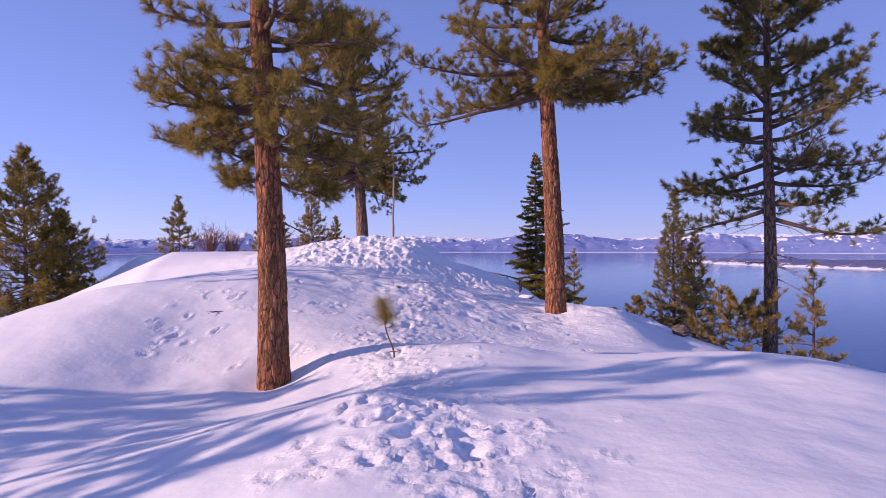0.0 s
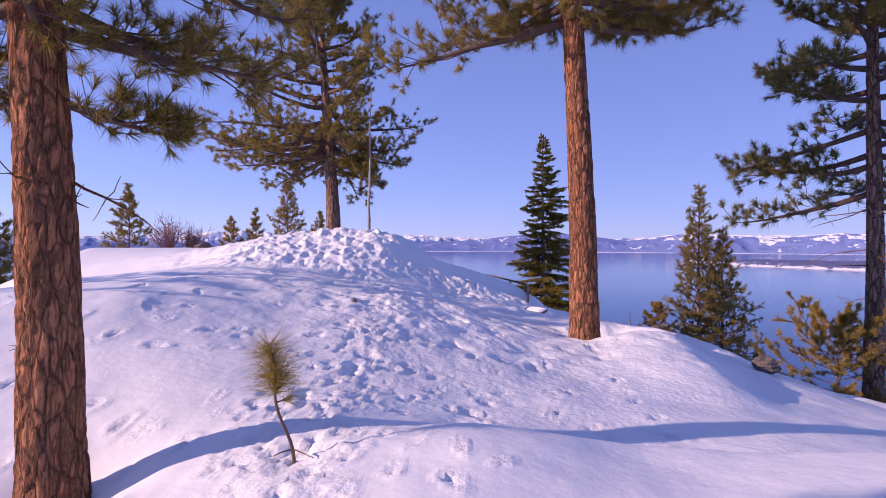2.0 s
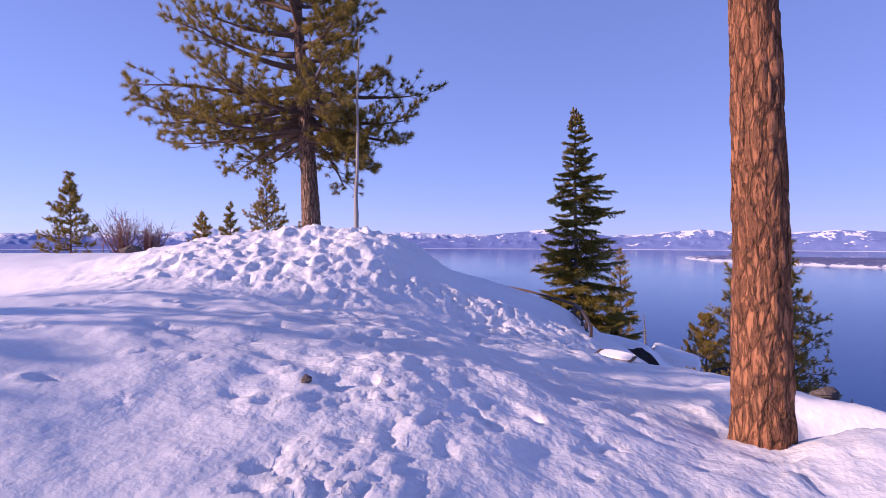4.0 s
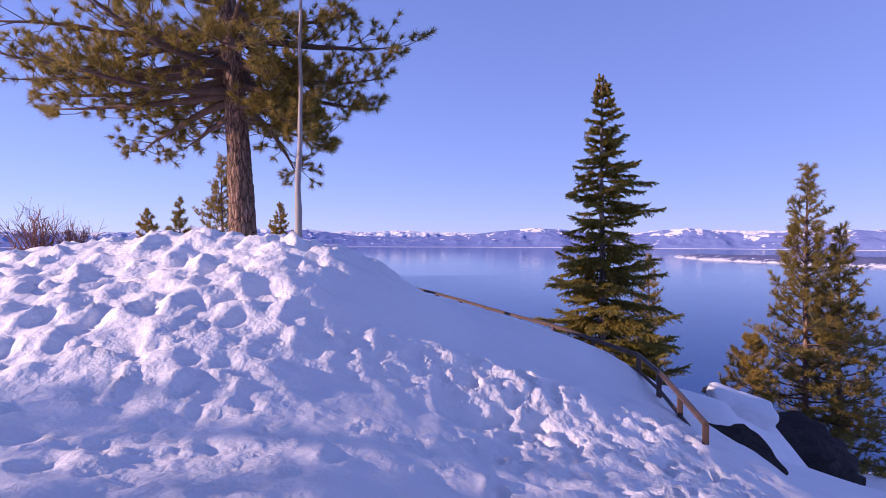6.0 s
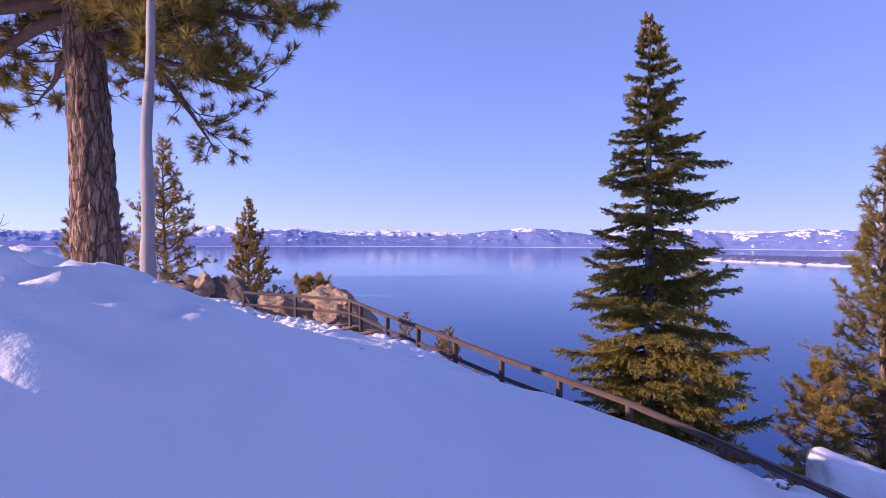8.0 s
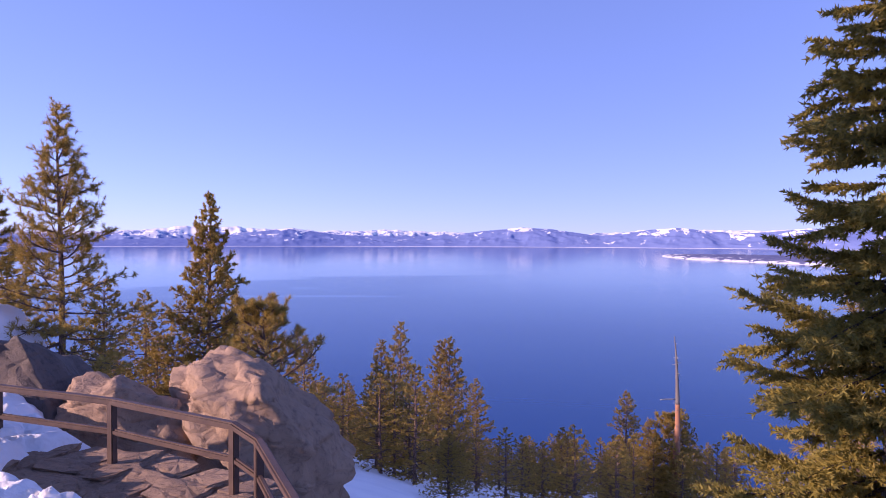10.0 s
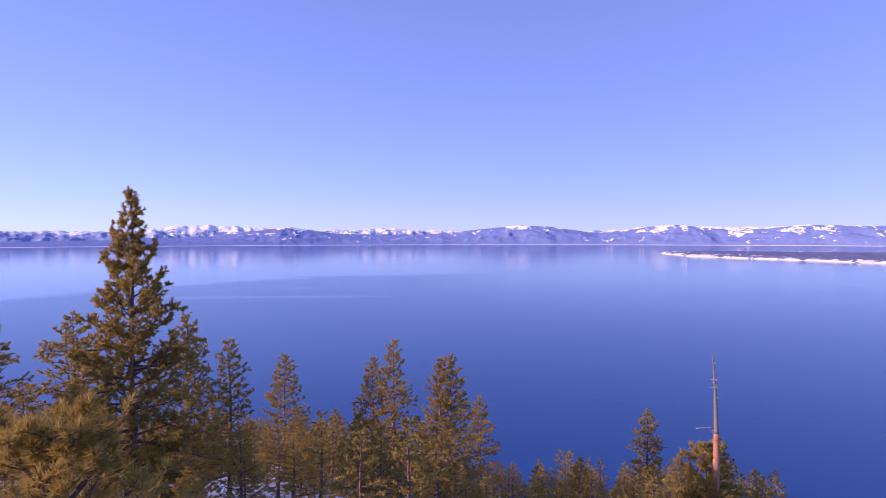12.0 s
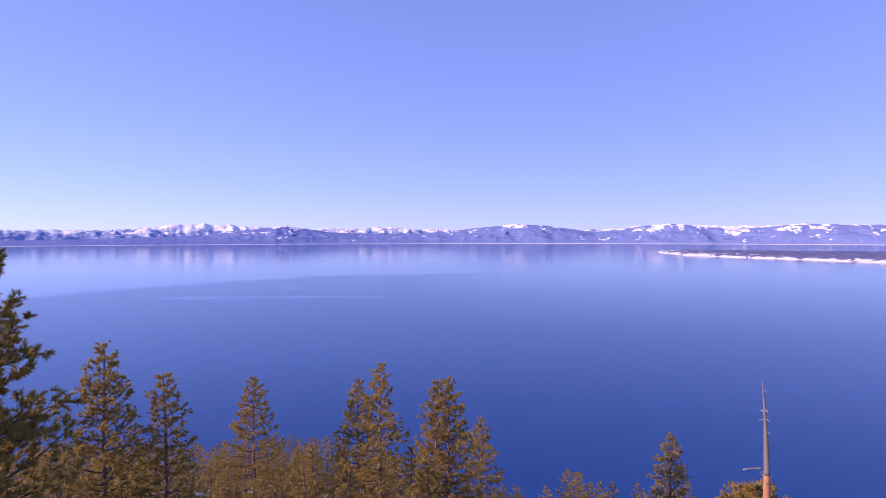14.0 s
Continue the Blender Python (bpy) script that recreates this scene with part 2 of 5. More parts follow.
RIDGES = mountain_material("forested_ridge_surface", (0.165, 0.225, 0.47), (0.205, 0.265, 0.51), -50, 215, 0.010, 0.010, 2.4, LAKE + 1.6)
# The wooded point's blue-violet tone has haze mixed into it as well.
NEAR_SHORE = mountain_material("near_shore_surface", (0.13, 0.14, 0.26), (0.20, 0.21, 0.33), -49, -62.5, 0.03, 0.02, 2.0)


# ---- mesh helpers ----
def vnoise(x, y, seed=0):
    """Smooth value noise in 0 to 1 for arrays."""
    xi, yi = np.floor(x).astype(np.int64), np.floor(y).astype(np.int64)
    fx, fy = x - xi, y - yi
    fx, fy = fx * fx * fx * (fx * (fx * 6 - 15) + 10), fy * fy * fy * (fy * (fy * 6 - 15) + 10)

    def corner(a, b):
        h = (a * 374761393 + b * 668265263 + seed * 982451653) & 0xFFFFFFFF
        h = ((h ^ (h >> 13)) * 1274126177) & 0xFFFFFFFF
        return ((h ^ (h >> 16)) & 0xFFFF) / 65535.0

    a, b = corner(xi, yi), corner(xi + 1, yi)
    c, d = corner(xi, yi + 1), corner(xi + 1, yi + 1)
    return a + (b - a) * fx + (c - a) * fy + (a - b - c + d) * fx * fy


def fbm(x, y, octaves=4, seed=0, gain=0.5):
    total, amp, norm = 0.0, 1.0, 0.0
    for o in range(octaves):
        total = total + amp * (vnoise(x * 2**o + 17.3 * o, y * 2**o - 9.1 * o, seed + o) - 0.5)
        norm += amp
        amp *= gain
    return total / norm


def mesh_of(name, verts, faces, mat, smooth=True):
    """A mesh from an array of places and a list of index arrays (n, 3) or (n, 4)."""
    me = bpy.data.meshes.new(name)
    verts = np.asarray(verts, np.float32)
    faces = [np.asarray(f, np.int32) for f in faces if len(f)]
    me.vertices.add(len(verts))
    me.vertices.foreach_set("co", verts.ravel())
    loops = np.concatenate([f.ravel() for f in faces])
    sizes = np.concatenate([np.full(len(f), f.shape[1], np.int32) for f in faces])
    me.loops.add(len(loops))
    me.loops.foreach_set("vertex_index", loops)
    me.polygons.add(len(sizes))
    me.polygons.foreach_set("loop_start", np.concatenate([[0], np.cumsum(sizes)[:-1]]).astype(np.int32))
    me.polygons.foreach_set("loop_total", sizes)
    me.polygons.foreach_set("use_smooth", np.full(len(sizes), smooth))
    me.update(calc_edges=True)
    me.validate()
    me.materials.append(mat)
    return me


def part(name, me, parent, label=""):
    ob = new(name, me)
    ob.parent = parent
    return tagged(ob, label)


def thing(name, place, label, category, group="", turn=0.0, scale=1.0):
    ob = new(name)
    ob.empty_display_size = 0.2
    ob.matrix_basis = pose(*place, 0, 0, turn) @ Matrix.Diagonal((scale, scale, scale, 1))
    return tagged(ob, label, category, group)


class Build:
    """Collects tubes and triangles into one mesh."""

    def __init__(self):
        self.v, self.f3, self.f4, self.n = [], [], [], 0

    def add(self, v, f3=None, f4=None):
        self.v.append(v)
        if f3 is not None:
            self.f3.append(f3 + self.n)
        if f4 is not None:
            self.f4.append(f4 + self.n)
        self.n += len(v)

    def tube(self, pts, radii, sides=6, closed=True):
        pts = np.asarray(pts, float)
        radii = np.asarray(radii, float)
        tang = np.gradient(pts, axis=0)
        tang /= np.linalg.norm(tang, axis=1, keepdims=True) + 1e-9
        ref = np.where(np.abs(tang[:, 2:3]) > 0.9, (1.0, 0, 0), (0, 0, 1.0))
        a = np.cross(tang, ref)
        a /= np.linalg.norm(a, axis=1, keepdims=True)
        b = np.cross(tang, a)
        ang = np.linspace(0, 2 * np.pi, sides, endpoint=False)
        ring = a[:, None] * np.cos(ang)[None, :, None] + b[:, None] * np.sin(ang)[None, :, None]
        v = (pts[:, None] + ring * radii[:, None, None]).reshape(-1, 3)
        i, j = np.meshgrid(np.arange(len(pts) - 1), np.arange(sides), indexing="ij")
        k = (j + 1) % sides
        q = np.stack([i * sides + j, (i + 1) * sides + j, (i + 1) * sides + k, i * sides + k], -1).reshape(-1, 4)
        f3 = None
        if closed:
            v = np.r_[v, pts[:1], pts[-1:]]
            s = np.arange(sides)
            e = (s + 1) % sides
            top = (len(pts) - 1) * sides
            f3 = np.r_[np.stack([s, e, np.full(sides, len(v) - 2)], 1), np.stack([top + e, top + s, np.full(sides, len(v) - 1)], 1)]
        self.add(v, f3, q)

    def needles(self, at, way, count, length, width, cone, rng, along=0.5):
        """Tufts of thin blades: count blades round each twig end."""
        at, way = np.asarray(at, float), np.asarray(way, float)
        if not len(at):
            return
        n = len(at) * count
        p, d = np.repeat(at, count, 0), np.repeat(way, count, 0)
        side = rng.normal(size=(n, 3))
        side -= d * (side * d).sum(1, keepdims=True)
        side /= np.linalg.norm(side, axis=1, keepdims=True) + 1e-9
        lean = rng.uniform(*cone, n)[:, None]
        out = d * np.cos(lean) + side * np.sin(lean)
        ln = (length * rng.uniform(0.65, 1.15, n))[:, None]
        root = p - d * (rng.uniform(0, along, n)[:, None] * length)
        flat = np.cross(out, rng.normal(size=(n, 3)))
        flat /= np.linalg.norm(flat, axis=1, keepdims=True) + 1e-9
        sag = np.array((0, 0, -0.06)) * ln
        v = np.stack([root - flat * width / 2, root + flat * width / 2, root + out * ln + sag], 1).reshape(-1, 3)
        self.add(v, np.arange(n * 3).reshape(-1, 3))

    def mesh(self, name, mat, smooth=True):
        f = [np.concatenate(x) for x in (self.f3, self.f4) if x]
        return mesh_of(name, np.concatenate(self.v), f, mat, smooth)


# ---- ground ----
# Heights of the snow by cross-sections: the distance ahead, then the height at each of the stations across.
ACROSS = np.array((-14, -9, -6, -4, -2.5, -1, 0.5, 2.5, 5.5, 10.0))
FRONT = (
    (-4, -3.00, -2.85, -2.56, -2.32, -2.14, -1.99, -1.88, -1.83, -1.92, -2.30),
    (3, -4.21, -3.57, -2.98, -2.53, -2.18, -1.90, -1.79, -1.72, -1.93, -2.60),
    (6.5, -4.07, -3.23, -2.89, -2.50, -2.14, -1.86, -1.87, -1.86, -1.92, -2.71),
    (9, -3.58, -2.72, -2.80, -2.73, -2.44, -2.15, -2.01, -2.03, -1.93, -2.80),
    (11, -3.07, -2.29, -2.72, -2.62, -2.28, -2.07, -2.07, -2.28, -2.17, -2.89),
    (13.5, -2.46, -1.58, -1.96, -1.92, -1.99, -2.10, -2.21, -2.37, -2.57, -3.14),
    (16.5, -2.26, -0.96, -0.94, -1.25, -1.49, -1.67, -1.92, -2.30, -2.71, -3.36),
    (20, -2.07, -0.92, -0.77, -0.90, -1.05, -1.22, -1.51, -2.01, -2.31, -3.67),
)
BACK = (
    (23.5, -1.97, -0.93, -0.72, -0.90, -1.13, -1.35, -1.66, -1.93, -2.33, -3.58),
    (25.3, -1.93, -0.87, -0.32, -0.34, -0.50, -1.12, -1.60, -2.04, -2.83, -3.86),
    (26.6, -1.66, -0.74, 0.06, 0.06, 0.12, -0.50, -1.12, -1.76, -2.66, -3.71),
    (28, -0.88, -0.25, 0.31, 0.57, 0.47, -0.01, -0.97, -1.71, -2.73, -3.70),
    (30.6, -0.23, -0.21, -0.04, 0.03, 0.02, -0.41, -0.76, -1.41, -2.60, -3.62),
    (32.7, -0.43, -0.44, -0.40, -0.45, -0.66, -0.74, -1.09, -1.80, -2.79, -3.73),
    (34.2, -0.55, -0.59, -0.76, -0.92, -1.00, -0.96, -1.26, -2.24, -3.02, -4.03),
    (36, -0.58, -0.76, -1.08, -1.24, -1.32, -1.26, -1.50, -2.20, -2.78, -4.21),
    (38.5, -0.61, -0.75, -1.06, -1.21, -1.32, -1.50, -1.70, -1.99, -2.35, -3.41),
    (43, -0.64, -0.62, -1.05, -1.41, -1.57, -1.81, -1.91, -2.12, -2.32, -2.65),
)
# The edge of the flat top; beyond it the hillside falls to the lake.
EDGE = ((16, -60), (14, 5), (12, 15), (11, 20), (9.2, 22.6), (5.4, 24.2), (3.8, 25.4), (3.8, 27.5), (3.9, 29.6), (2.5, 33.0),
        (0.6, 36.2), (-1.3, 39.2), (-4.2, 40.6), (-5.5, 42), (-8.6, 43.6), (-12.5, 49), (-14.2, 57), (-18, 61), (-24, 62), (-36, 54), (-34, 35), (-26, 20), (-22, 5), (-34, -60))
SHOULDER = ((0.9, 35.7, -2.05), (2.2, 34.9, -2.35), (3.9, 33.7, -2.75), (5.7, 33.0, -2.95), (7.3, 36.0, -3.95), (9.4, 37.3, -5.05))


def glide(knots, rows, at):
    """Monotone cubic through rows (k, n) at the knots, evaluated at the places at: (len(at), n)."""
    h = np.diff(knots)[:, None]
    s = np.diff(rows, axis=0) / h
    m = np.zeros_like(rows)
    m[0], m[-1] = s[0], s[-1]
    w1, w2 = 2 * h[1:] + h[:-1], h[1:] + 2 * h[:-1]
    ok = s[:-1] * s[1:] > 0
    with np.errstate(all="ignore"):
        m[1:-1] = np.where(ok, (w1 + w2) / (w1 / s[:-1] + w2 / s[1:]), 0)
    at = np.clip(at, knots[0], knots[-1])
    i = np.clip(np.searchsorted(knots, at) - 1, 0, len(knots) - 2)
    hh = h[i]
    t = (at - knots[i])[:, None] / hh
    return (2 * t**3 - 3 * t**2 + 1) * rows[i] + (t**3 - 2 * t**2 + t) * hh * m[i] + (3 * t**2 - 2 * t**3) * rows[i + 1] + (t**3 - t**2) * hh * m[i + 1]


SECTIONS = np.array(FRONT + BACK)


def outside(x, y):
    """The distance outside the edge of the top; negative within."""
    px, py = np.array(EDGE, float).T
    best, inside = np.full(x.shape, 1e9), np.zeros(x.shape, bool)
    for a in range(len(px)):
        b = (a + 1) % len(px)
        dx, dy = px[b] - px[a], py[b] - py[a]
        t = np.clip(((x - px[a]) * dx + (y - py[a]) * dy) / (dx * dx + dy * dy), 0, 1)
        best = np.minimum(best, np.hypot(x - px[a] - t * dx, y - py[a] - t * dy))
        cross = (py[a] > y) != (py[b] > y)
        inside ^= cross & (x < dx * (y - py[a]) / (dy if abs(dy) > 1e-9 else 1e-9) + px[a])
    return np.where(inside, -best, best)


def hillside(x, y):
    bow = 15 * np.tanh((x - 2) / 15)
    ahead = -3.4 - 0.36 * (y - 38) - 0.32 * bow - 0.03 * np.maximum(x - 20, 0)
    right = -3.85 - 0.42 * (x - 9) - 0.02 * np.maximum(y, 0)
    left = -2.6 - 0.30 * (-20 - x)
    h = np.minimum(np.minimum(ahead, right), left)
    h = h - 0.9 * np.clip((x - 4) / 2, 0, 1) * np.clip((46 - y) / 6, 0, 1)
    return h + 2.0 * fbm(x / 14, y / 14, 3, 5) * np.clip((y - 44) / 20, 0.15, 1)


def top_of(x, y, grid=None):
    """Height of the snow without footprints, for a grid (xs, ys) or scattered places."""
    if grid:
        xs, ys = grid
        cols = glide(ACROSS, SECTIONS[:, 1:].T, xs)
        base = glide(SECTIONS[:, 0], cols.T, ys)
    else:
        cols = glide(ACROSS, SECTIONS[:, 1:].T, x)
        base = np.array([glide(SECTIONS[:, 0], c[:, None], np.array([b]))[0, 0] for c, b in zip(cols, y)])
    base = base - 0.42 * np.maximum(-14.5 - x, 0) * np.clip((42 - y) / 8, 0, 1)
    base = base - 0.085 * np.clip(y - 43, 0, 20)
    base = base - 0.75 * np.maximum(-22.5 - x, 0) * np.clip((y - 34) / 8, 0, 1)
    d = outside(x, y)
    reach = np.where((y > 25) & (x > -6), 1.0, 3.5)
    t = np.clip(d / reach + 0.25, 0, 1)
    t = t * t * (3 - 2 * t)
    z = np.maximum(base * (1 - t) + np.minimum(hillside(x, y), base + 0.3) * t, LAKE - 25)
    # A snow shoulder running down from the wall to the capped boulder.
    best, ridge = np.full(x.shape, 1e9), np.zeros(x.shape)
    for a, b in zip(SHOULDER, SHOULDER[1:]):
        dx, dy = b[0] - a[0], b[1] - a[1]
        u = np.clip(((x - a[0]) * dx + (y - a[1]) * dy) / (dx * dx + dy * dy), 0, 1)
        gap = np.hypot(x - a[0] - u * dx, y - a[1] - u * dy)
        near = (x - a[0]) * dy - (y - a[1]) * dx > 0
        h = a[2] + (b[2] - a[2]) * u - np.where(near, 0.22 * gap + 1.1 * np.maximum(gap - 0.9, 0), 0.30 * gap + 0.9 * np.maximum(gap - 0.4, 0))
        ridge = np.where(gap < best, h, ridge)
        best = np.minimum(best, gap)
    return np.where(best < 8, np.maximum(z, ridge), z)


def ground_height(x, y):
    return float(top_of(np.array([float(x)]), np.array([float(y)]))[0])


def stations(fine, step, far, growth=1.16):
    """Even steps inside the fine stretch, growing ones out to the far ends."""
    mid = np.concatenate([np.arange(a, b - s / 2, s) for a, b, s in zip(fine, fine[1:], step)] + [[fine[-1]]])
    step = step[0]
    out, left, s = [], [], step
    at = fine[-1]
    while at < far[1]:
        s *= growth
        at += s
        out.append(at)
    at, s = fine[0], step
    while at > far[0]:
        s *= growth
        at -= s
        left.append(at)
    return np.r_[left[::-1], mid, out]


POSTS = ((-4.35, 39.95, -0.85), (-3.02, 39.57, -0.90), (-1.65, 38.87, -0.93), (-1.38, 38.65, -1.00), (-0.715, 37.28, -1.07), (-0.09, 36.04, -1.11), (0.52, 34.95, -1.18),
         (1.16, 34.03, -1.29), (1.85, 33.25, -1.41), (2.45, 32.2, -1.47), (3.02, 31.0, -1.57), (3.52, 29.75, -1.66), (3.46, 28.6, -1.71), (3.27, 27.3, -1.75), (3.09, 26.1, -1.80))
TRAIL = ((0.3, -3), (0.1, 2), (-0.6, 6), (-1.0, 9.5), (-1.7, 12.2), (-1.2, 15), (-1.0, 18.5), (-1.6, 22), (-2.6, 25.0), (-3.4, 28))


def footprints(rng):
    """Rows of x, y, heading, length, width, depth."""
    rows = []
    t = np.array(TRAIL, float)
    for n in range(1150):
        i = rng.integers(0, len(t) - 1)
        p = t[i] + (t[i + 1] - t[i]) * rng.random()
        off = rng.normal(0, 0.42) if n % 4 else rng.normal(0, 1.0)
        if p[1] < 7.5 and n % 2:
            rows.append((p[0] + off * 0.9, p[1] + rng.normal(0, 0.2), rng.normal(0, 0.9), rng.uniform(0.16, 0.40), rng.uniform(0.10, 0.24), rng.uniform(0.010, 0.034)))
            continue
        rows.append((p[0] + off, p[1] + rng.normal(0, 0.2), rng.normal(0, 0.7), rng.uniform(0.13, 0.27), rng.uniform(0.07, 0.125), rng.uniform(0.02, 0.06) * (0.55 if p[1] < 8 else 0.48 if p[1] < 17 else 0.35)))
    for x0, x1, y0, y1, n, deep in ((-6, 1.5, 18.5, 24.5, 70, 0.5), (-2.5, 3.5, 12.5, 19, 150, 0.7), (-6, 0.5, 35.5, 40, 120, 1),
                                    (-8, -3, 11.5, 20, 60, 0.6), (1, 8, 18, 24.5, 90, 0.5), (0, 3, 23, 26.5, 90, 0.9), (-2, 1.0, 1, 7, 70, 0.7)):
        for _ in range(n):
            rows.append((rng.uniform(x0, x1), rng.uniform(y0, y1), rng.normal(0.2, 0.8), rng.uniform(0.14, 0.34), rng.uniform(0.08, 0.16), deep * rng.uniform(0.012, 0.065)))
    for _ in range(90):
        rows.append((rng.uniform(-8.0, -1.8), rng.uniform(24.2, 28.6), rng.normal(0.4, 0.9), rng.uniform(0.16, 0.36), rng.uniform(0.10, 0.18), rng.uniform(0.02, 0.07)))
    return rows


def beside_railing(x, y):
    """Distance from the railing's line and the height of its top rail there."""
    best, rail = np.full(x.shape, 1e9), np.zeros(x.shape)
    for a, c in zip(POSTS[1:], POSTS[2:6]):
        dx, dy = c[0] - a[0], c[1] - a[1]
        t = np.clip(((x - a[0]) * dx + (y - a[1]) * dy) / (dx * dx + dy * dy), 0, 1)
        d = np.hypot(x - a[0] - t * dx, y - a[1] - t * dy)
        rail = np.where(d < best, a[2] + (c[2] - a[2]) * t, rail)
        best = np.minimum(best, d)
    return best, rail


def build_ground():
    rng = np.random.default_rng(3)
    xs, ys = stations((-12.5, -7, 1, 11), (0.1, 0.055, 0.09), (-2600, 2600)), stations((1.5, 16, 33, 40.5, 42), (0.078, 0.07, 0.05, 0.08), (-2600, 320))
    x, y = np.meshgrid(xs, ys)
    z = top_of(x, y, (xs, ys))
    d = outside(x, y)
    z -= 0.25 * np.clip((d + 1.4) / 0.7, 0, 1) * np.clip((y - 32.5) / 1.5, 0, 1) * np.clip((41 - y) / 0.8, 0, 1) * np.clip((x + 4.8) / 0.8, 0, 1) * (d < 0.6)
    near = np.clip((14 - np.abs(x + 1)) / 3, 0, 1) * np.clip((46 - y) / 3, 0, 1) * np.clip((y + 4) / 3, 0, 1)
    z += near * (0.11 * fbm(x / 2.6, y / 2.6, 3, 11) + 0.05 * fbm(x / 0.7, y / 0.7, 3, 21))
    # A wind drift whose lee side falls behind the crest.
    s = y - 11.3 - 0.35 * np.sin(x * 0.6 + 1)
    side = np.clip((x + 1.2) / 1.6, 0, 1) * np.clip((11 - x) / 4, 0, 1)
    z += near * side * (0.26 * np.where(s < 0, np.exp(-((s / 2.4) ** 2)), np.exp(-((s / 0.55) ** 2))) - 0.10 * np.exp(-(((s - 1.2) / 0.9) ** 2)) - 0.10)
    # The brow of the slope, past which the snow falls away from the sun.
    s = x - 5.3 - 0.12 * fbm(x / 1.2, y / 1.2, 2, 91)
    z += 0.42 * np.where(s < 0, np.exp(-((s / 2.0) ** 2)), np.exp(-((s / 0.75) ** 2))) * np.clip((y - 15.0) / 2, 0, 1) * np.clip((20.3 - y) / 1.2, 0, 1)
    # Trodden and broken snow on the bank and by the wall.
    rough = np.clip(1 - np.hypot((x + 4.2) / 3.6, (y - 26.2) / 3.0), 0, 1) + np.clip(1 - np.hypot((x + 3.2) / 3.5, (y - 37.6) / 2.8), 0, 1)
    rough += 0.22 * np.clip(1 - np.hypot((x + 0.5) / 5, (y - 20.5) / 4), 0, 1)
    soft = np.clip(1.25 - np.hypot((x + 0.5) / 7.0, (y - 20.8) / 4.4), 0, 1)
    z += soft * (0.10 * fbm(x / 0.62, y / 0.62, 2, 59) + 0.05 * fbm(x / 0.3, y / 0.3, 2, 60))
    crest = np.clip(1.2 - np.hypot((x + 3.1) / 2.4, (y - 28.1) / 1.5), 0, 1)
    brow = np.clip(1.3 - np.hypot((x + 1.75) / 0.95, (y - 27.9) / 0.8), 0, 1)
    z += np.clip(brow * 1.6, 0, 1) * (0.11 * np.clip(1 - np.abs(fbm(x / 0.5, y / 0.42, 2, 62)) * 4, -0.4, 1) - 0.01)
    lumps = np.abs(fbm(x / 0.36, y / 0.36, 3, 31)) * 2
    trodden = np.clip(rough * 1.6, 0, 1)
    z += trodden * (0.07 * (lumps - 0.35) + 0.06 * fbm(x / 0.24, y / 0.24, 2, 41))
    z += np.clip(crest * 1.6, 0, 1) * (0.05 * np.clip(1 - np.abs(fbm(x / 0.4, y / 0.4, 3, 57)) * 4, -0.3, 1) - 0.02 + 0.05 * fbm(x / 0.25, y / 0.25, 2, 58))
    # Big scooped steps up the bank, with thin ridges left between them.
    bank = np.clip(1.5 - 1.1 * np.hypot((x + 4.9) / 4.6, (y - 26.6) / 3.1), 0, 1) * np.clip((-0.5 - x) / 1.6, 0, 1)
    wx, wy = x + 0.35 * fbm(x / 0.9, y / 0.9, 2, 81), y + 0.35 * fbm(x / 0.9 + 7, y / 0.9, 2, 82)
    comb = 1 - np.clip(np.abs(fbm(wx / 0.58, wy / 0.48, 2, 83, 0.35)) * 5.0, 0, 1)
    trodden = np.clip(trodden + bank + 0.7 * np.clip(1.3 - np.hypot((x - 2.0) / 7.0, (y - 18.0) / 6.5), 0, 1), 0, 1)
    z += bank * (0.105 * comb ** 1.6 - 0.095 + 0.03 * (1 - np.abs(fbm(x / 0.3, y / 0.3, 2, 87)) * 5) + 0.05 * fbm(x / 0.3, y / 0.3, 2, 84))
    # Soft wallows and wind ripples over the saddle before the bank.
    saddle = np.clip(1.4 - np.hypot((x + 0.3) / 7.5, (y - 20.2) / 4.6), 0, 1)
    ripple = 1 - np.abs(fbm((x + 0.55 * y) / 0.34, (y - 0.35 * x) / 1.1, 2, 85)) * 3
    z += saddle * (0.035 * ripple * np.clip((x + 1.5) / 2.5, 0.25, 1) + 0.11 * fbm(wx / 1.1, wy / 0.8, 2, 86) + 0.08 * fbm(wx / 0.5, wy / 0.38, 2, 88))
    heap = np.clip(1.35 - np.hypot((x + 3.6) / 4.4, (y - 38.4) / 3.0), 0, 1)
    clods = 1 - np.abs(fbm(x / 0.23, y / 0.23, 3, 51, 0.6)) * 4.5
    z += np.clip(heap * 1.5, 0, 1) * (0.11 * np.clip(clods, -0.4, 1) + 0.16 * fbm(x / 0.8, y / 0.8, 2, 54) + 0.07 * fbm(x / 0.15, y / 0.15, 2, 55))
    trodden = np.clip(trodden + heap, 0, 1)
    # Snow thrown up in crumbs along the foot of the railing, and the wall's bared face.
    crumbs = np.clip(1.2 - np.hypot((x - 1.9) / 2.0, (y - 25.6) / 2.3), 0, 1)
    z += np.clip(crumbs * 1.5, 0, 1) * (0.065 * np.clip(1 - np.abs(fbm((x + 0.5 * y) / 0.2, (y - 0.5 * x) / 0.36, 3, 71, 0.6)) * 4.5, -0.4, 1) + 0.05 * fbm(x / 0.2, y / 0.2, 2, 72))
    trodden = np.clip(trodden + crumbs, 0, 1)
    strip = np.clip(1.2 - np.hypot((x + 0.2) / 1.9, (y - 26.0 - 0.25 * x) / 0.55), 0, 1)
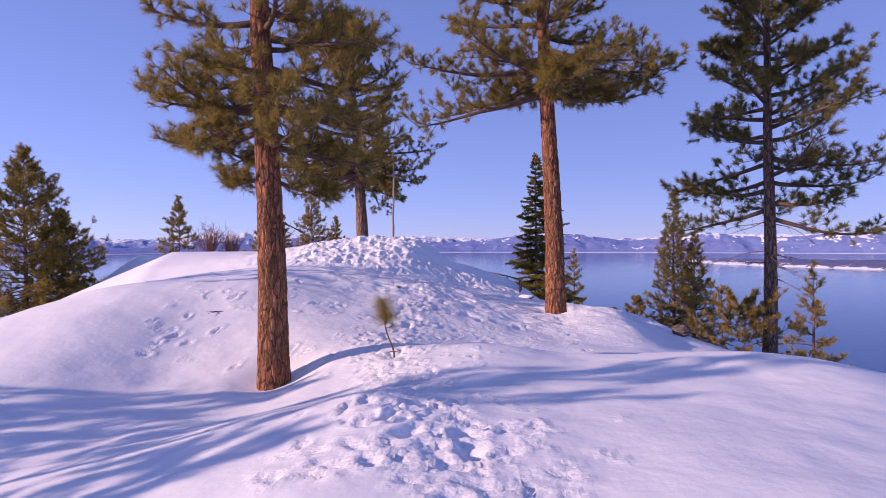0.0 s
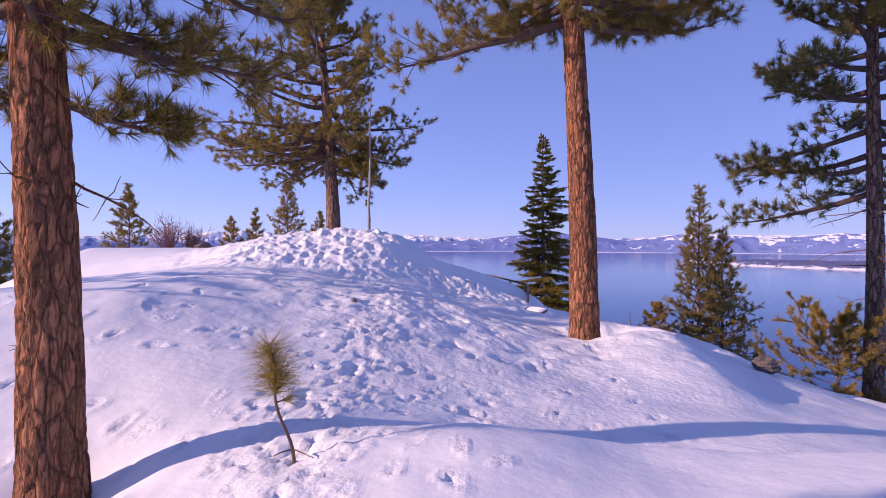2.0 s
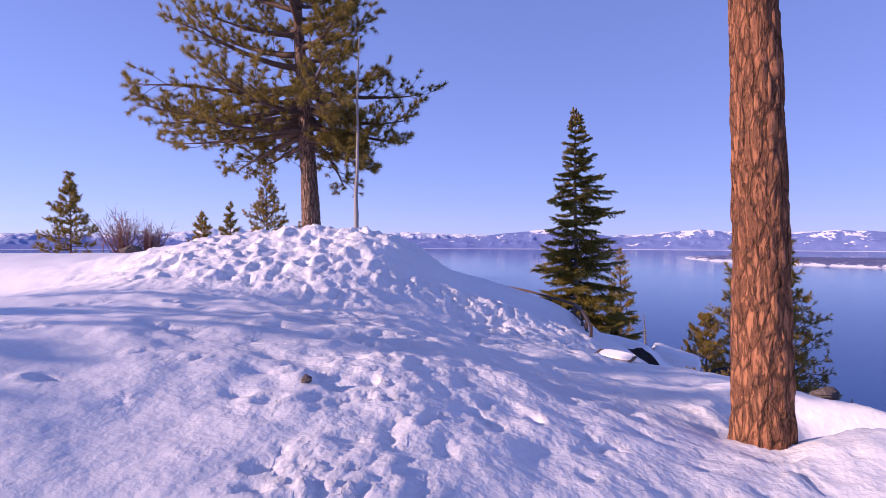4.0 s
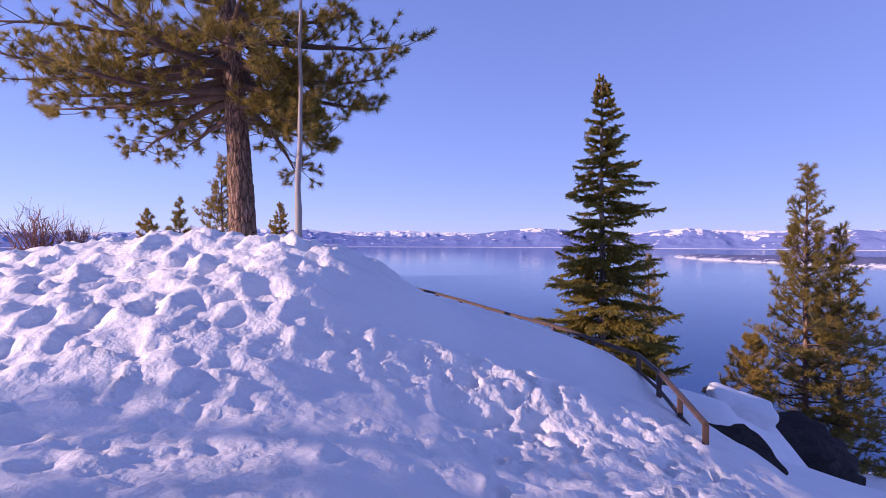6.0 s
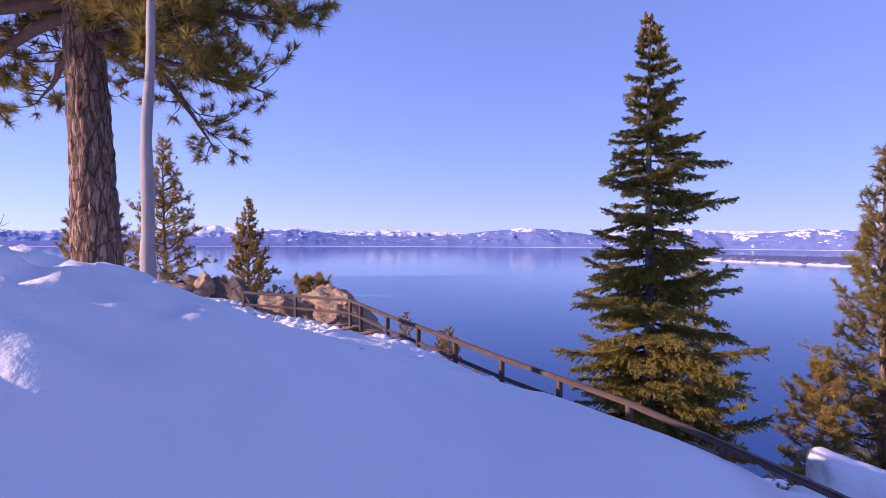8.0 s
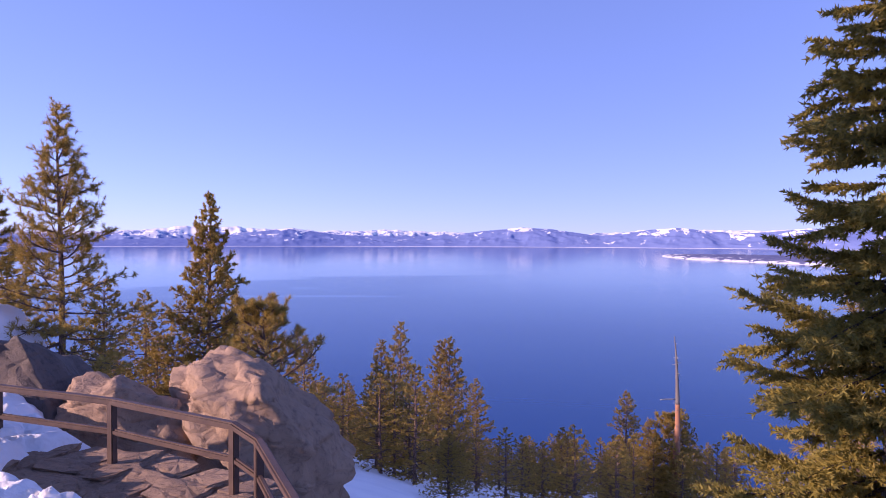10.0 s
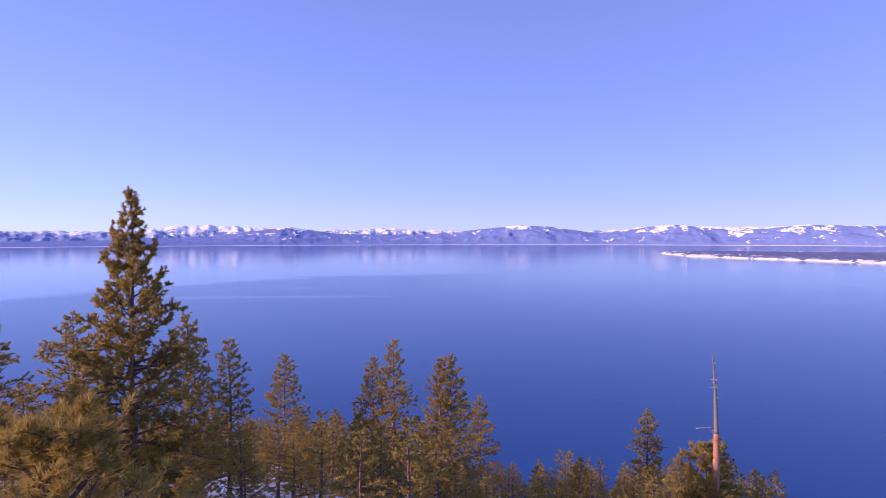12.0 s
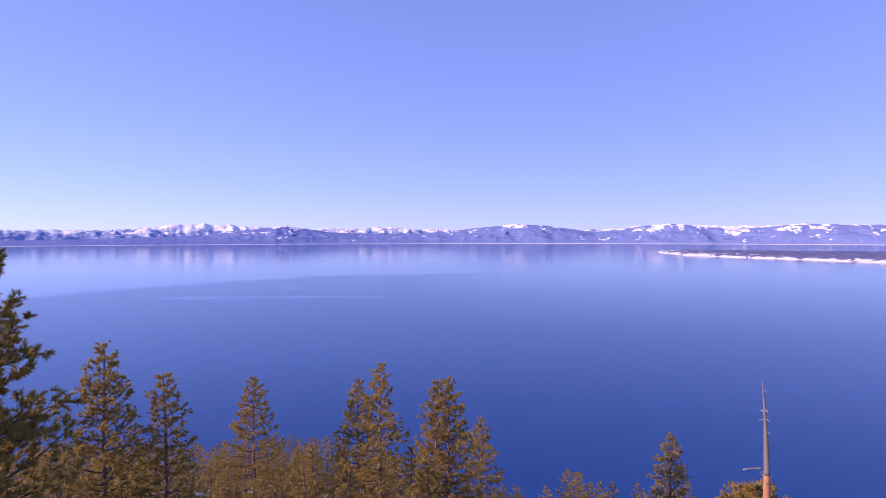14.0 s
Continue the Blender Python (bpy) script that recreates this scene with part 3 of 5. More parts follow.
    z += np.clip(strip * 1.6, 0, 1) * (0.06 + 0.07 * np.clip(1 - np.abs(fbm((x - 0.4 * y) / 0.32, (y + 0.4 * x) / 0.18, 3, 78, 0.6)) * 4.5, -0.4, 1) + 0.05 * fbm(x / 0.18, y / 0.18, 2, 79))
    trodden = np.clip(trodden + strip, 0, 1)
    strewn = np.clip(1.3 - np.hypot((x + 0.6) / 2.6, (y - 34.0) / 2.6), 0, 1)
    z += np.clip(strewn * 1.5, 0, 1) * (0.11 * np.clip(fbm(x / 0.22, y / 0.22, 3, 75, 0.55) * 3 - 0.25, 0, 0.8) * np.clip(fbm(x / 0.9, y / 0.9, 2, 77) * 4 + 0.3, 0, 1) + 0.10 * fbm(x / 1.3, y / 0.8, 2, 76))
    trodden = np.clip(trodden + strewn, 0, 1)
    gap, rail = beside_railing(x, y)
    z = np.where(gap < 2.0, np.minimum(z, rail - 1.08 + 0.10 * fbm(x / 0.5, y / 0.5, 2, 73) + 2.0 * np.maximum(gap - 0.62, 0) + 3 * np.maximum(gap - 1.5, 0)), z)
    # Wells round the trunks and a scooped bowl.
    for cx, cy, r, depth in ((-3.8, 11.25, 0.8, 0.2), (3.22, 19.4, 0.7, 0.15), (4.55, 20.4, 0.8, 0.5), (4.0, 19.3, 0.5, 0.1), (-1.30, 11.05, 0.3, 0.08)):
        z -= depth * np.exp(-(((x - cx) ** 2 + (y - cy) ** 2) / r**2) ** 1.5)
    # A broken step in the snow beside the second trunk.
    step = y - 20.3 - 0.35 * np.sin(x * 1.4 + 0.6) - 0.12 * fbm(x / 0.5, y / 0.5, 2, 65)
    z += 0.34 / (1 + np.exp(-np.clip(step / 0.07, -30, 30))) * np.exp(-np.maximum(step, 0) / 1.3) * np.clip((x - 3.9) / 0.5, 0, 1) * np.clip((8.4 - x) / 1.5, 0, 1)
    for px, py, head, ln, wd, depth in footprints(rng):
        i0, i1 = np.searchsorted(xs, (px - 0.6, px + 0.6))
        j0, j1 = np.searchsorted(ys, (py - 0.6, py + 0.6))
        if i1 <= i0 or j1 <= j0:
            continue
        gx, gy = x[j0:j1, i0:i1] - px, y[j0:j1, i0:i1] - py
        a, b = gx * math.cos(head) + gy * math.sin(head), -gx * math.sin(head) + gy * math.cos(head)
        around = np.arctan2(a, b)
        k1, k2 = rng.uniform(0, 6.28, 2)
        q = np.hypot(a / (wd * 0.62), b / (ln * 0.62)) * (1 + 0.16 * np.sin(2 * around + k1) + 0.12 * np.sin(3 * around + k2))
        heaped = 0.38 * (1 + 0.9 * np.cos(around - k1))
        z[j0:j1, i0:i1] += -depth * 1.25 * np.exp(-q**4) + depth * heaped * np.exp(-((q - 1.35) ** 2) / 0.1)
        trodden[j0:j1, i0:i1] = np.maximum(trodden[j0:j1, i0:i1], 0.8 * np.exp(-((q / 1.9) ** 4)))
    nx, ny = len(xs), len(ys)
    i, j = np.meshgrid(np.arange(nx - 1), np.arange(ny - 1))
    a = (j * nx + i).ravel()
    quads = np.stack([a, a + 1, a + nx + 1, a + nx], 1)
    me = mesh_of("ground", np.stack([x, y, z], -1).reshape(-1, 3), [quads], SNOW)
    me.attributes.new("trodden", "FLOAT", "POINT").data.foreach_set("value", trodden.ravel().astype(np.float32))
    ob = new("ground", me)
    return tagged(ob, "snow-covered knoll and hillside with trodden footprints, falling to the lake", "ground", kind="structure")


build_ground()


def build_lake():
    v = [(-6000, -400, LAKE), (6000, -400, LAKE), (6000, 6000, LAKE), (-6000, 6000, LAKE)]
    ob = new("water", mesh_of("water", v, [np.array([[0, 1, 2, 3]])], WATER, False))
    tagged(ob, "calm deep blue lake with pale wind lanes", "lake", kind="structure")


build_lake()


# Heights over the far shore by bearing in degrees: the snowy range, and the wooded ridges before it.
CREST = ((-70, 110), (-36, 102), (-34, 100), (-26, 102), (-21, 134), (-18.5, 144), (-16, 134), (-13, 124), (-11, 118), (-9, 110), (-5, 116), (-2, 124), (0.5, 112), (3, 106), (6, 90), (10, 84),
         (15, 92), (19, 108), (21, 128), (24, 128), (27, 118), (29, 126), (32, 122), (35, 128), (40, 124), (70, 120))
RIDGE = ((-70, 40), (-34, 30), (-27, 38), (-22, 52), (-18, 60), (-14.5, 100), (-11.5, 126), (-8, 84), (-5, 72), (-2, 70), (1, 74), (3, 84), (6, 112), (9.5, 136), (12, 128), (14, 106),
         (16.5, 78), (19, 100), (21, 124), (23, 136), (25.5, 112), (28, 98), (30.5, 108), (33, 130), (36, 118), (40, 118), (70, 90))


def build_hills(profile, start, depth, mat, seed, label, rugged, relief):
    """A chain of hills along the far shore, rising from its foot to the crest."""
    az = np.radians(np.linspace(-64, 64, 1300))
    k = np.linspace(0, 1, 26)
    a, t = np.meshgrid(az, k)
    deg = np.degrees(a)
    crest = np.interp(np.degrees(az), *np.array(profile).T)
    crest = crest * (1 + rugged * 1.6 * fbm(np.degrees(az) / 1.1, np.degrees(az) * 0, 4, seed, 0.6))
    def spur(scale, along, salt):
        return 1 - np.abs(fbm(deg / scale + 0.4 * fbm(deg / scale * 2, t * 3, 2, seed + salt + 1), t * along + 3, 3, seed + salt, 0.5)) * 3.4

    h = crest[None, :] * (t ** 0.9 + relief * np.sin(t * np.pi) ** 0.8 * (0.24 * (spur(3.4, 1.7, 5) - 0.6) + 0.11 * (spur(1.3, 3.1, 9) - 0.5) + 0.05 * fbm(deg / 0.4, t * 9, 3, seed + 13)))
    r = start + depth * t
    v = np.stack([r * np.sin(a), r * np.cos(a), LAKE - 1 + h * np.clip(t / 0.06, 0, 1)], -1).reshape(-1, 3)
    n = len(az)
    i, j = np.meshgrid(np.arange(n - 1), np.arange(len(k) - 1))
    q = (j * n + i).ravel()
    ob = new("backdrop", mesh_of("backdrop", v, [np.stack([q, q + 1, q + n + 1, q + n], 1)], mat))
    tagged(ob, label, "mountains", kind="structure")


# The nearer ridges also get flatter relief to suit the painted haze.
build_hills(CREST, 4440, 420, FAR_RANGE, 61, "range of snowy peaks across the lake, haze put into its colours", 0.14, 1.3)
build_hills(RIDGE, 4200, 230, RIDGES, 161, "forested ridges with snow patches along the far shore, tinted blue for haze", 0.04, 0.6)


def build_shore():
    xs, ys = np.arange(560, 3300, 12.0), np.arange(700, 3300, 15.0)
    x, y = np.meshgrid(xs, ys)
    d = np.minimum((y - 1960 + (x - 690) * 2.2 + 70 * fbm(x / 160, y / 160, 4, 91)) * 0.4, (x - 790 - 0.36 * np.maximum(y - 1960, 0) + 50 * fbm(x / 120, y / 120, 3, 92)) * 0.7)
    d = np.minimum(d, (2360 + 60 * fbm(x / 200, y / 200, 3, 96) - np.hypot(x, y)) * 0.6)
    h = np.clip(d / 18, -1, 1) * 4 + np.clip(d / 160, 0, 1) * 7 * vnoise(x / 26, y / 26, 93) + np.clip((d - 260) / 500, 0, 1) * (9 + 12 * fbm(x / 400, y / 400, 3, 94))
    h += np.clip(d / 40, 0, 1) * 5 * vnoise(x / 9, y / 9, 95)
    n = len(xs)
    i, j = np.meshgrid(np.arange(n - 1), np.arange(len(ys) - 1))
    q = (j * n + i).ravel()
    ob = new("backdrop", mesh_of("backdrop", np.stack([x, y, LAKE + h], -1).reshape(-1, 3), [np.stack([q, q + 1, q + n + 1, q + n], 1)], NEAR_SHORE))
    tagged(ob, "low wooded point with a snowy shoreline across the water", "shore", kind="structure")


build_shore()


# ---- trees ----
def bent(start, way, length, rise, steps, rng, wobble=0.10):
    """A limb: a polyline that starts along way and bends up or down by rise."""
    p, d = np.array(start, float), np.array(way, float)
    pts, s = [p.copy()], length / steps
    for _ in range(steps):
        d = d + np.array((0, 0, rise / steps)) + rng.normal(0, wobble, 3) * (1, 1, 0.6)
        d /= np.linalg.norm(d)
        p = p + d * s
        pts.append(p.copy())
    return np.array(pts)


def trunk_mesh(name, height, radius, lean, rng, mat, sides=40, rings=120, plates=0.03, flare=0.25, top=0.05):
    z = np.linspace(-0.6, height, rings)
    t = np.clip(z / height, 0, 1)
    r = radius * ((1 - t) ** 0.8 * (1 - top) + top) * (1 + flare * np.exp(-np.maximum(z, 0) / 0.35))
    ang = np.linspace(0, 2 * np.pi, sides, endpoint=False)
    A, Z = np.meshgrid(ang, z)
    u, w = A * radius / 0.09, Z / 0.34
    cell = np.abs(fbm(np.cos(A) * u.max() / 6 + 3, Z / 0.30 + np.sin(A) * 3, 3, int(rng.integers(99)))) * 2
    R = r[:, None] * (1 + (np.clip(cell, 0, 0.35) - 0.18) * plates / 0.1) + plates * 0.4 * (vnoise(A * 5.1, w * 1.5, 7) - 0.5)
    cx = lean[0] * Z + 0.05 * np.sin(Z / 2.1)
    cy = lean[1] * Z + 0.05 * np.cos(Z / 2.7) - 0.05
    v = np.stack([cx + R * np.cos(A), cy + R * np.sin(A), Z], -1).reshape(-1, 3)
    i, j = np.meshgrid(np.arange(rings - 1), np.arange(sides), indexing="ij")
    k = (j + 1) % sides
    q = np.stack([i * sides + j, i * sides + k, (i + 1) * sides + k, (i + 1) * sides + j], -1).reshape(-1, 4)
    return mesh_of(name, v, [q], mat)


def long_needled_pine(name, place, height, radius, seed, label, lean=(0, 0), crown=(0.3, 1.0), limbs=46, reach=None, tilt=0.1,
                      tuft=(34, 0.20, 0.010), twigs=13, bark=BARK_RED, mat=NEEDLES, sides=40, rings=120, dead=6, special=(), category="pine tree",
                      aim=None, group="", subs=3, clear=None, apart=False, cone=(0.15, 1.3), even=0.9, fine=True, thin_above=2.0, ragged=(0.62, 1.18)):
    """A pine with a plated trunk, bent limbs and tufts of long needles.
    reach(t): limb length at the share t of the crown. special: limbs of their own: (height, bearing, length, rise). apart: each limb is a part."""
    rng = np.random.default_rng(seed)
    tree = thing(name, place, label, category, group)
    part("trunk", trunk_mesh("trunk", height, radius, lean, rng, bark, sides, rings), tree)
    joined, leaf = Build(), Build()
    z0, z1 = crown[0] * height, crown[1] * height
    rows = []
    for n in range(limbs):
        t = ((n + rng.random()) / limbs) ** even
        bearing = n * 2.39996 + rng.normal(0, 0.3)
        ln = reach(t) * rng.uniform(*ragged)
        if aim:
            ln *= 1 + aim[1] * math.cos(bearing - aim[0])
        rows.append((z0 + (z1 - z0) * t, bearing, ln, rng.uniform(0.1, 0.9), t))
    rows += [(*s, 0.2) for s in special]
    ends, ways = [], []
    for z, bearing, ln, rise, t in rows:
        wood = Build() if apart else joined
        base = np.array((lean[0] * z, lean[1] * z - 0.05, z))
        d = np.array((math.cos(bearing), math.sin(bearing), tilt + 0.9 * (t - 0.35)))
        if t < 0.25:
            d[2] -= 0.15
        d /= np.linalg.norm(d)
        limb = bent(base, d, ln, rise, 8, rng, 0.09)
        r0 = min(radius * 0.36, (0.022 + 0.028 * ln) if apart else (0.016 + 0.022 * ln))
        step = 1 if apart else 2
        wood.tube(limb[::step], np.linspace(r0, 0.012, len(limb))[::step], 7 if apart else 3, apart)
        count = max(2, int(twigs * min(1.0, ln / (0.11 * height)))) if not apart else (twigs if t < thin_above else int(twigs * 0.4))
        for b in range(count):
            s = 0.18 + 0.82 * (b + rng.random()) / count
            f = s * (len(limb) - 1)
            i = min(int(f), len(limb) - 2)
            at = limb[i] + (limb[i + 1] - limb[i]) * (f - i)
            ax = limb[i + 1] - limb[i]
            ax /= np.linalg.norm(ax)
            sd = np.cross(ax, (0, 0, 1))
            sd /= np.linalg.norm(sd) + 1e-9
            way = ax * rng.uniform(0.4, 0.9) + sd * rng.choice((-1, 1)) * rng.uniform(0.4, 1.0) + np.array((0, 0, rng.uniform(-0.45, 0.55)))
            way /= np.linalg.norm(way)
            bl = ln * rng.uniform(0.14, 0.32) * (1.2 - 0.5 * s) + 0.12 * min(1.0, height / 11)
            br = bent(at, way, bl, rng.uniform(-0.1, 0.9), 5, rng, 0.13)
            if apart or fine:
                wood.tube(br if apart else br[::2], np.linspace(0.014, 0.006, len(br))[:: 1 if apart else 2], 4 if apart else 3, False)
            ends.append(br[-1]), ways.append(br[-1] - br[-2])
            for c in range(subs):
                q = br[rng.integers(1, 6)]
                w = (br[-1] - br[0]) / (np.linalg.norm(br[-1] - br[0]) + 1e-9) + rng.normal(0, 0.65, 3) + np.array((0, 0, 0.2))
                w /= np.linalg.norm(w)
                tl = rng.uniform(0.10, 0.36) * min(1.0, height / 11)
                if apart:
                    tw = bent(q, w, tl, 0.5, 3, rng, 0.1)
                    wood.tube(tw, np.linspace(0.007, 0.005, len(tw)), 3, False)
                    ends.append(tw[-1]), ways.append(tw[-1] - tw[-2])
                else:
                    ends.append(q + w * tl), ways.append(w)
        ends.append(limb[-1]), ways.append(limb[-1] - limb[-2])
        if apart:
            part("limb", wood.mesh("limb", LIMB), tree)
    for n in range(dead):
        wood = Build() if apart else joined
        z = z0 * rng.uniform(0.55, 1.0) + 0.1
        bearing = rng.uniform(0, 6.28)
        d = np.array((math.cos(bearing), math.sin(bearing), -0.1))
        limb = bent((lean[0] * z, lean[1] * z, z), d, rng.uniform(0.3, 1.0) * reach(0.1) * 0.6, -0.3, 6, rng, 0.2)
        wood.tube(limb, np.linspace(0.022, 0.005, len(limb)), 5)
        for c in range(5):
            q = limb[rng.integers(2, 6)]
            tw = bent(q, d + rng.normal(0, 0.8, 3), rng.uniform(0.2, 0.5), 0, 3, rng, 0.2)
            wood.tube(tw, np.linspace(0.008, 0.004, len(tw)), 3, False)
        if apart:
            part("dead_limb", wood.mesh("dead_limb", bark), tree)
    ends, ways = np.array(ends), np.array(ways)
    ways /= np.linalg.norm(ways, axis=1, keepdims=True)
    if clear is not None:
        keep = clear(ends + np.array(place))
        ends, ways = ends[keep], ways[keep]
    leaf.needles(ends, ways, tuft[0], tuft[1], tuft[2], cone, rng, 0.55 if apart else 0.9)
    if not apart:
        tagged(part("branchwork", joined.mesh("branchwork", LIMB), tree), kind="stuff")
    tagged(part("crown", leaf.mesh("crown", mat, False), tree), kind="stuff")
    return tree


def fir_tree(name, place, height, radius, seed, label, spread=2.4, whorls=27, per=7, mat=FIR_NEEDLES):
    """A fir with level boughs in uneven tiers, flat dense sprays of short needles and cones round the tip."""
    rng = np.random.default_rng(seed)
    tree = thing(name, place, label, "fir tree")
    part("trunk", trunk_mesh("trunk", height, radius, (0, 0), rng, BARK_PALE, 16, 60, 0.012), tree)
    leaf = Build()
    at, way = [], []
    for n in range(whorls):
        t = (n + 0.45 * rng.random()) / whorls
        z = height * (0.03 + 0.955 * t ** 0.95)
        ln0 = spread * (1 - t) ** 0.62 * rng.uniform(0.74, 1.06) * min(1, 0.4 + 3 * (1 - t)) + 0.12
        count = per if t < 0.8 else 6
        for b in range(count):
            bearing = n * 1.1 + b * 2 * math.pi / count + rng.normal(0, 0.3)
            ln = ln0 * (1.02 + 0.14 * math.cos(bearing)) * (rng.uniform(0.6, 1.02) if rng.random() < 0.9 else rng.uniform(1.05, 1.22))
            d = np.array((math.cos(bearing), math.sin(bearing), -0.10 + 0.8 * max(0, t - 0.5)))
            bough = bent((0, 0, z + rng.normal(0, 0.20)), d / np.linalg.norm(d), ln, rng.uniform(-0.3, 0.45), 7, rng, 0.07)
            wood = Build()
            wood.tube(bough, np.linspace(0.012 + 0.010 * ln, 0.005, len(bough)), 5)
            part("bough", wood.mesh("bough", BARK_DARK), tree)
            k = int(10 + 21 * ln)
            for s in range(k):
                f = (0.10 + 0.90 * s / k) * 7
                i = min(int(f), 6)
                p = bough[i] + (bough[i + 1] - bough[i]) * (f - i)
                ax = bough[i + 1] - bough[i]
                ax /= np.linalg.norm(ax)
                sd = np.cross(ax, (0, 0, 1))
                sd /= np.linalg.norm(sd)
                w = ax * 0.8 + sd * (1 if s % 2 else -1) * rng.uniform(0.5, 1.0) + np.array((0, 0, rng.uniform(-0.5, 0.28)))
                w /= np.linalg.norm(w)
                tl = (0.15 + 0.25 * ln * (1 - 0.75 * f / 7)) * rng.uniform(0.7, 1.25)
                for g in np.arange(0.04, tl, 0.068):
                    at.append(p + w * g + np.array((0, 0, -0.2 * g * g))), way.append(w)
            at.append(bough[-1]), way.append(bough[-1] - bough[-2])
    at, way = np.array(at), np.array(way)
    way /= np.linalg.norm(way, axis=1, keepdims=True)
    leaf.needles(at, way, 8, 0.088, 0.030, (0.35, 1.35), rng, 0.6)
    tagged(part("crown", leaf.mesh("crown", mat, False), tree), kind="stuff")
    bm = bmesh.new()
    bmesh.ops.create_uvsphere(bm, u_segments=8, v_segments=6, radius=0.5)
    for v in bm.verts:
        v.co = Vector((v.co.x * 0.10, v.co.y * 0.10, v.co.z * 0.22 + 0.09))
    cone = bpy.data.meshes.new("cone")
    bm.to_mesh(cone)
    bm.free()
    cone.materials.append(DRY_NEEDLES)
    for n in range(26):
        a, h = rng.uniform(0, 6.28), height - rng.uniform(0.05, 1.0)
        r = 0.10 + 0.30 * (height - h) * rng.uniform(0.5, 1.0)
        part("cone", cone, tree, "upright tan seed cone").matrix_basis = pose(r * math.cos(a), r * math.sin(a), h, rng.normal(0, 10), rng.normal(0, 10), 0)
    return tree


def camera_way_is_clear(p):
    """Keeps needle tufts out of the camera's path over the trail."""
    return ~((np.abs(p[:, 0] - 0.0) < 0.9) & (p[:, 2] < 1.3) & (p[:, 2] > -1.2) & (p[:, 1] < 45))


def tall(t):
    """Limb length of a broad crown."""
    return 2.9 * (1 - t) ** 0.6 * (0.55 + 1.6 * min(t + 0.15, 0.5)) + 0.35


def on_ground(x, y, sink=0.0):
    return (x, y, ground_height(x, y) - sink)


long_needled_pine("pine_tree", (-3.84, 11.25, -2.95), 15.8, 0.318, 11, "tall ponderosa pine with red-brown plated bark and low boughs",
                  (-0.026, 0.0), (0.27, 0.98), 40, lambda t: 2.3 * (1 - t) ** 0.5 * (0.8 + 0.9 * min(t, 0.4)) + 0.3, 0.0, (52, 0.205, 0.0095), 17, sides=64, rings=300, dead=3, subs=4, apart=True, thin_above=0.45,
                  special=((5.5, 2.9, 2.0, 0.1), (6.0, 3.4, 2.05, 0.2), (5.7, 3.9, 1.8, 0.1), (5.2, 0.2, 2.3, 0.2), (5.9, 0.1, 2.6, 0.2), (4.5, 3.0, 0.9, 0.3),
                           (6.5, -1.1, 2.2, 0.0), (5.7, 3.15, 2.1, -0.1), (6.3, 2.4, 2.2, 0.2), (6.6, 3.1, 2.2, 0.1), (6.8, 0.3, 2.5, 0.2), (7.4, -0.2, 2.5, 0.3), (8.0, 0.5, 2.4, 0.3), (7.7, 3.3, 2.3, 0.2)),
                  clear=camera_way_is_clear)
long_needled_pine("pine_tree", (3.52, 19.4, -2.65), 17.8, 0.35, 12, "tall straight ponderosa pine with bare orange-red trunk and high crown",
                  (-0.040, 0.0), (0.44, 0.98), 46, lambda t: 3.6 * (1 - t) ** 0.55 * (0.75 + 0.9 * min(t, 0.35)) + 0.3, 0.05, (66, 0.255, 0.012), 19, sides=64, rings=300, dead=0, subs=4, apart=True, thin_above=0.45,
                  special=((7.9, 3.0, 4.6, 0.2), (8.3, 2.5, 4.4, 0.3), (7.9, 0.2, 3.8, 0.5), (8.4, -0.3, 4.0, 0.5), (8.2, 0.9, 3.0, 0.4), (8.6, 3.7, 3.8, 0.5), (8.0, 4.4, 2.6, 0.5), (8.8, 3.2, 4.6, 0.3),
                           (8.9, 0.0, 4.2, 0.4), (8.3, 5.2, 3.0, 0.4), (8.8, 2.0, 3.4, 0.4)))
long_needled_pine("pine_tree", (-5.19, 34.95, -1.0), 14.2, 0.375, 13, "broad-crowned pine with half-bare weathered trunk behind the snow bank",
                  (-0.05, 0.0), (0.42, 0.99), 42, lambda t: 4.6 * (1 - t) ** 0.7 * (0.9 + 0.5 * min(t, 0.3)) + 0.3, 0.05, (56, 0.23, 0.016), 18, bark=BARK_GREY, sides=48, rings=220, dead=2, subs=4, apart=True,
                  aim=(3.14, 0.18), special=((5.5, 0.05, 3.7, 0.1), (6.0, -0.4, 3.9, 0.2), (5.6, 2.9, 6.0, 0.35), (5.8, 3.5, 5.8, 0.4), (5.9, 4.2, 4.8, 0.4), (6.3, 2.6, 6.2, 0.4), (4.6, -0.25, 2.6, -0.3), (4.9, -0.55, 2.8, -0.3),
                                             (5.1, -0.9, 2.8, -0.2), (5.2, 3.3, 4.6, 0.15), (5.0, 3.0, 3.6, 0.0), (5.6, 2.4, 5.0, 0.2), (5.3, 3.9, 4.0, 0.2),
                                             (6.5, 5.0, 4.2, 0.5), (6.9, 3.1, 6.0, 0.4), (6.1, 3.1, 5.4, 0.2), (6.7, 0.2, 4.6, 0.4),
                                             (5.0, 1.3, 4.0, 0.0), (5.4, 1.8, 4.4, 0.1), (5.9, 1.1, 4.6, 0.2), (6.4, 1.6, 4.8, 0.2), (7.0, 1.9, 4.6, 0.3), (7.6, 1.3, 4.6, 0.3), (4.8, 2.2, 3.8, 0.0)))
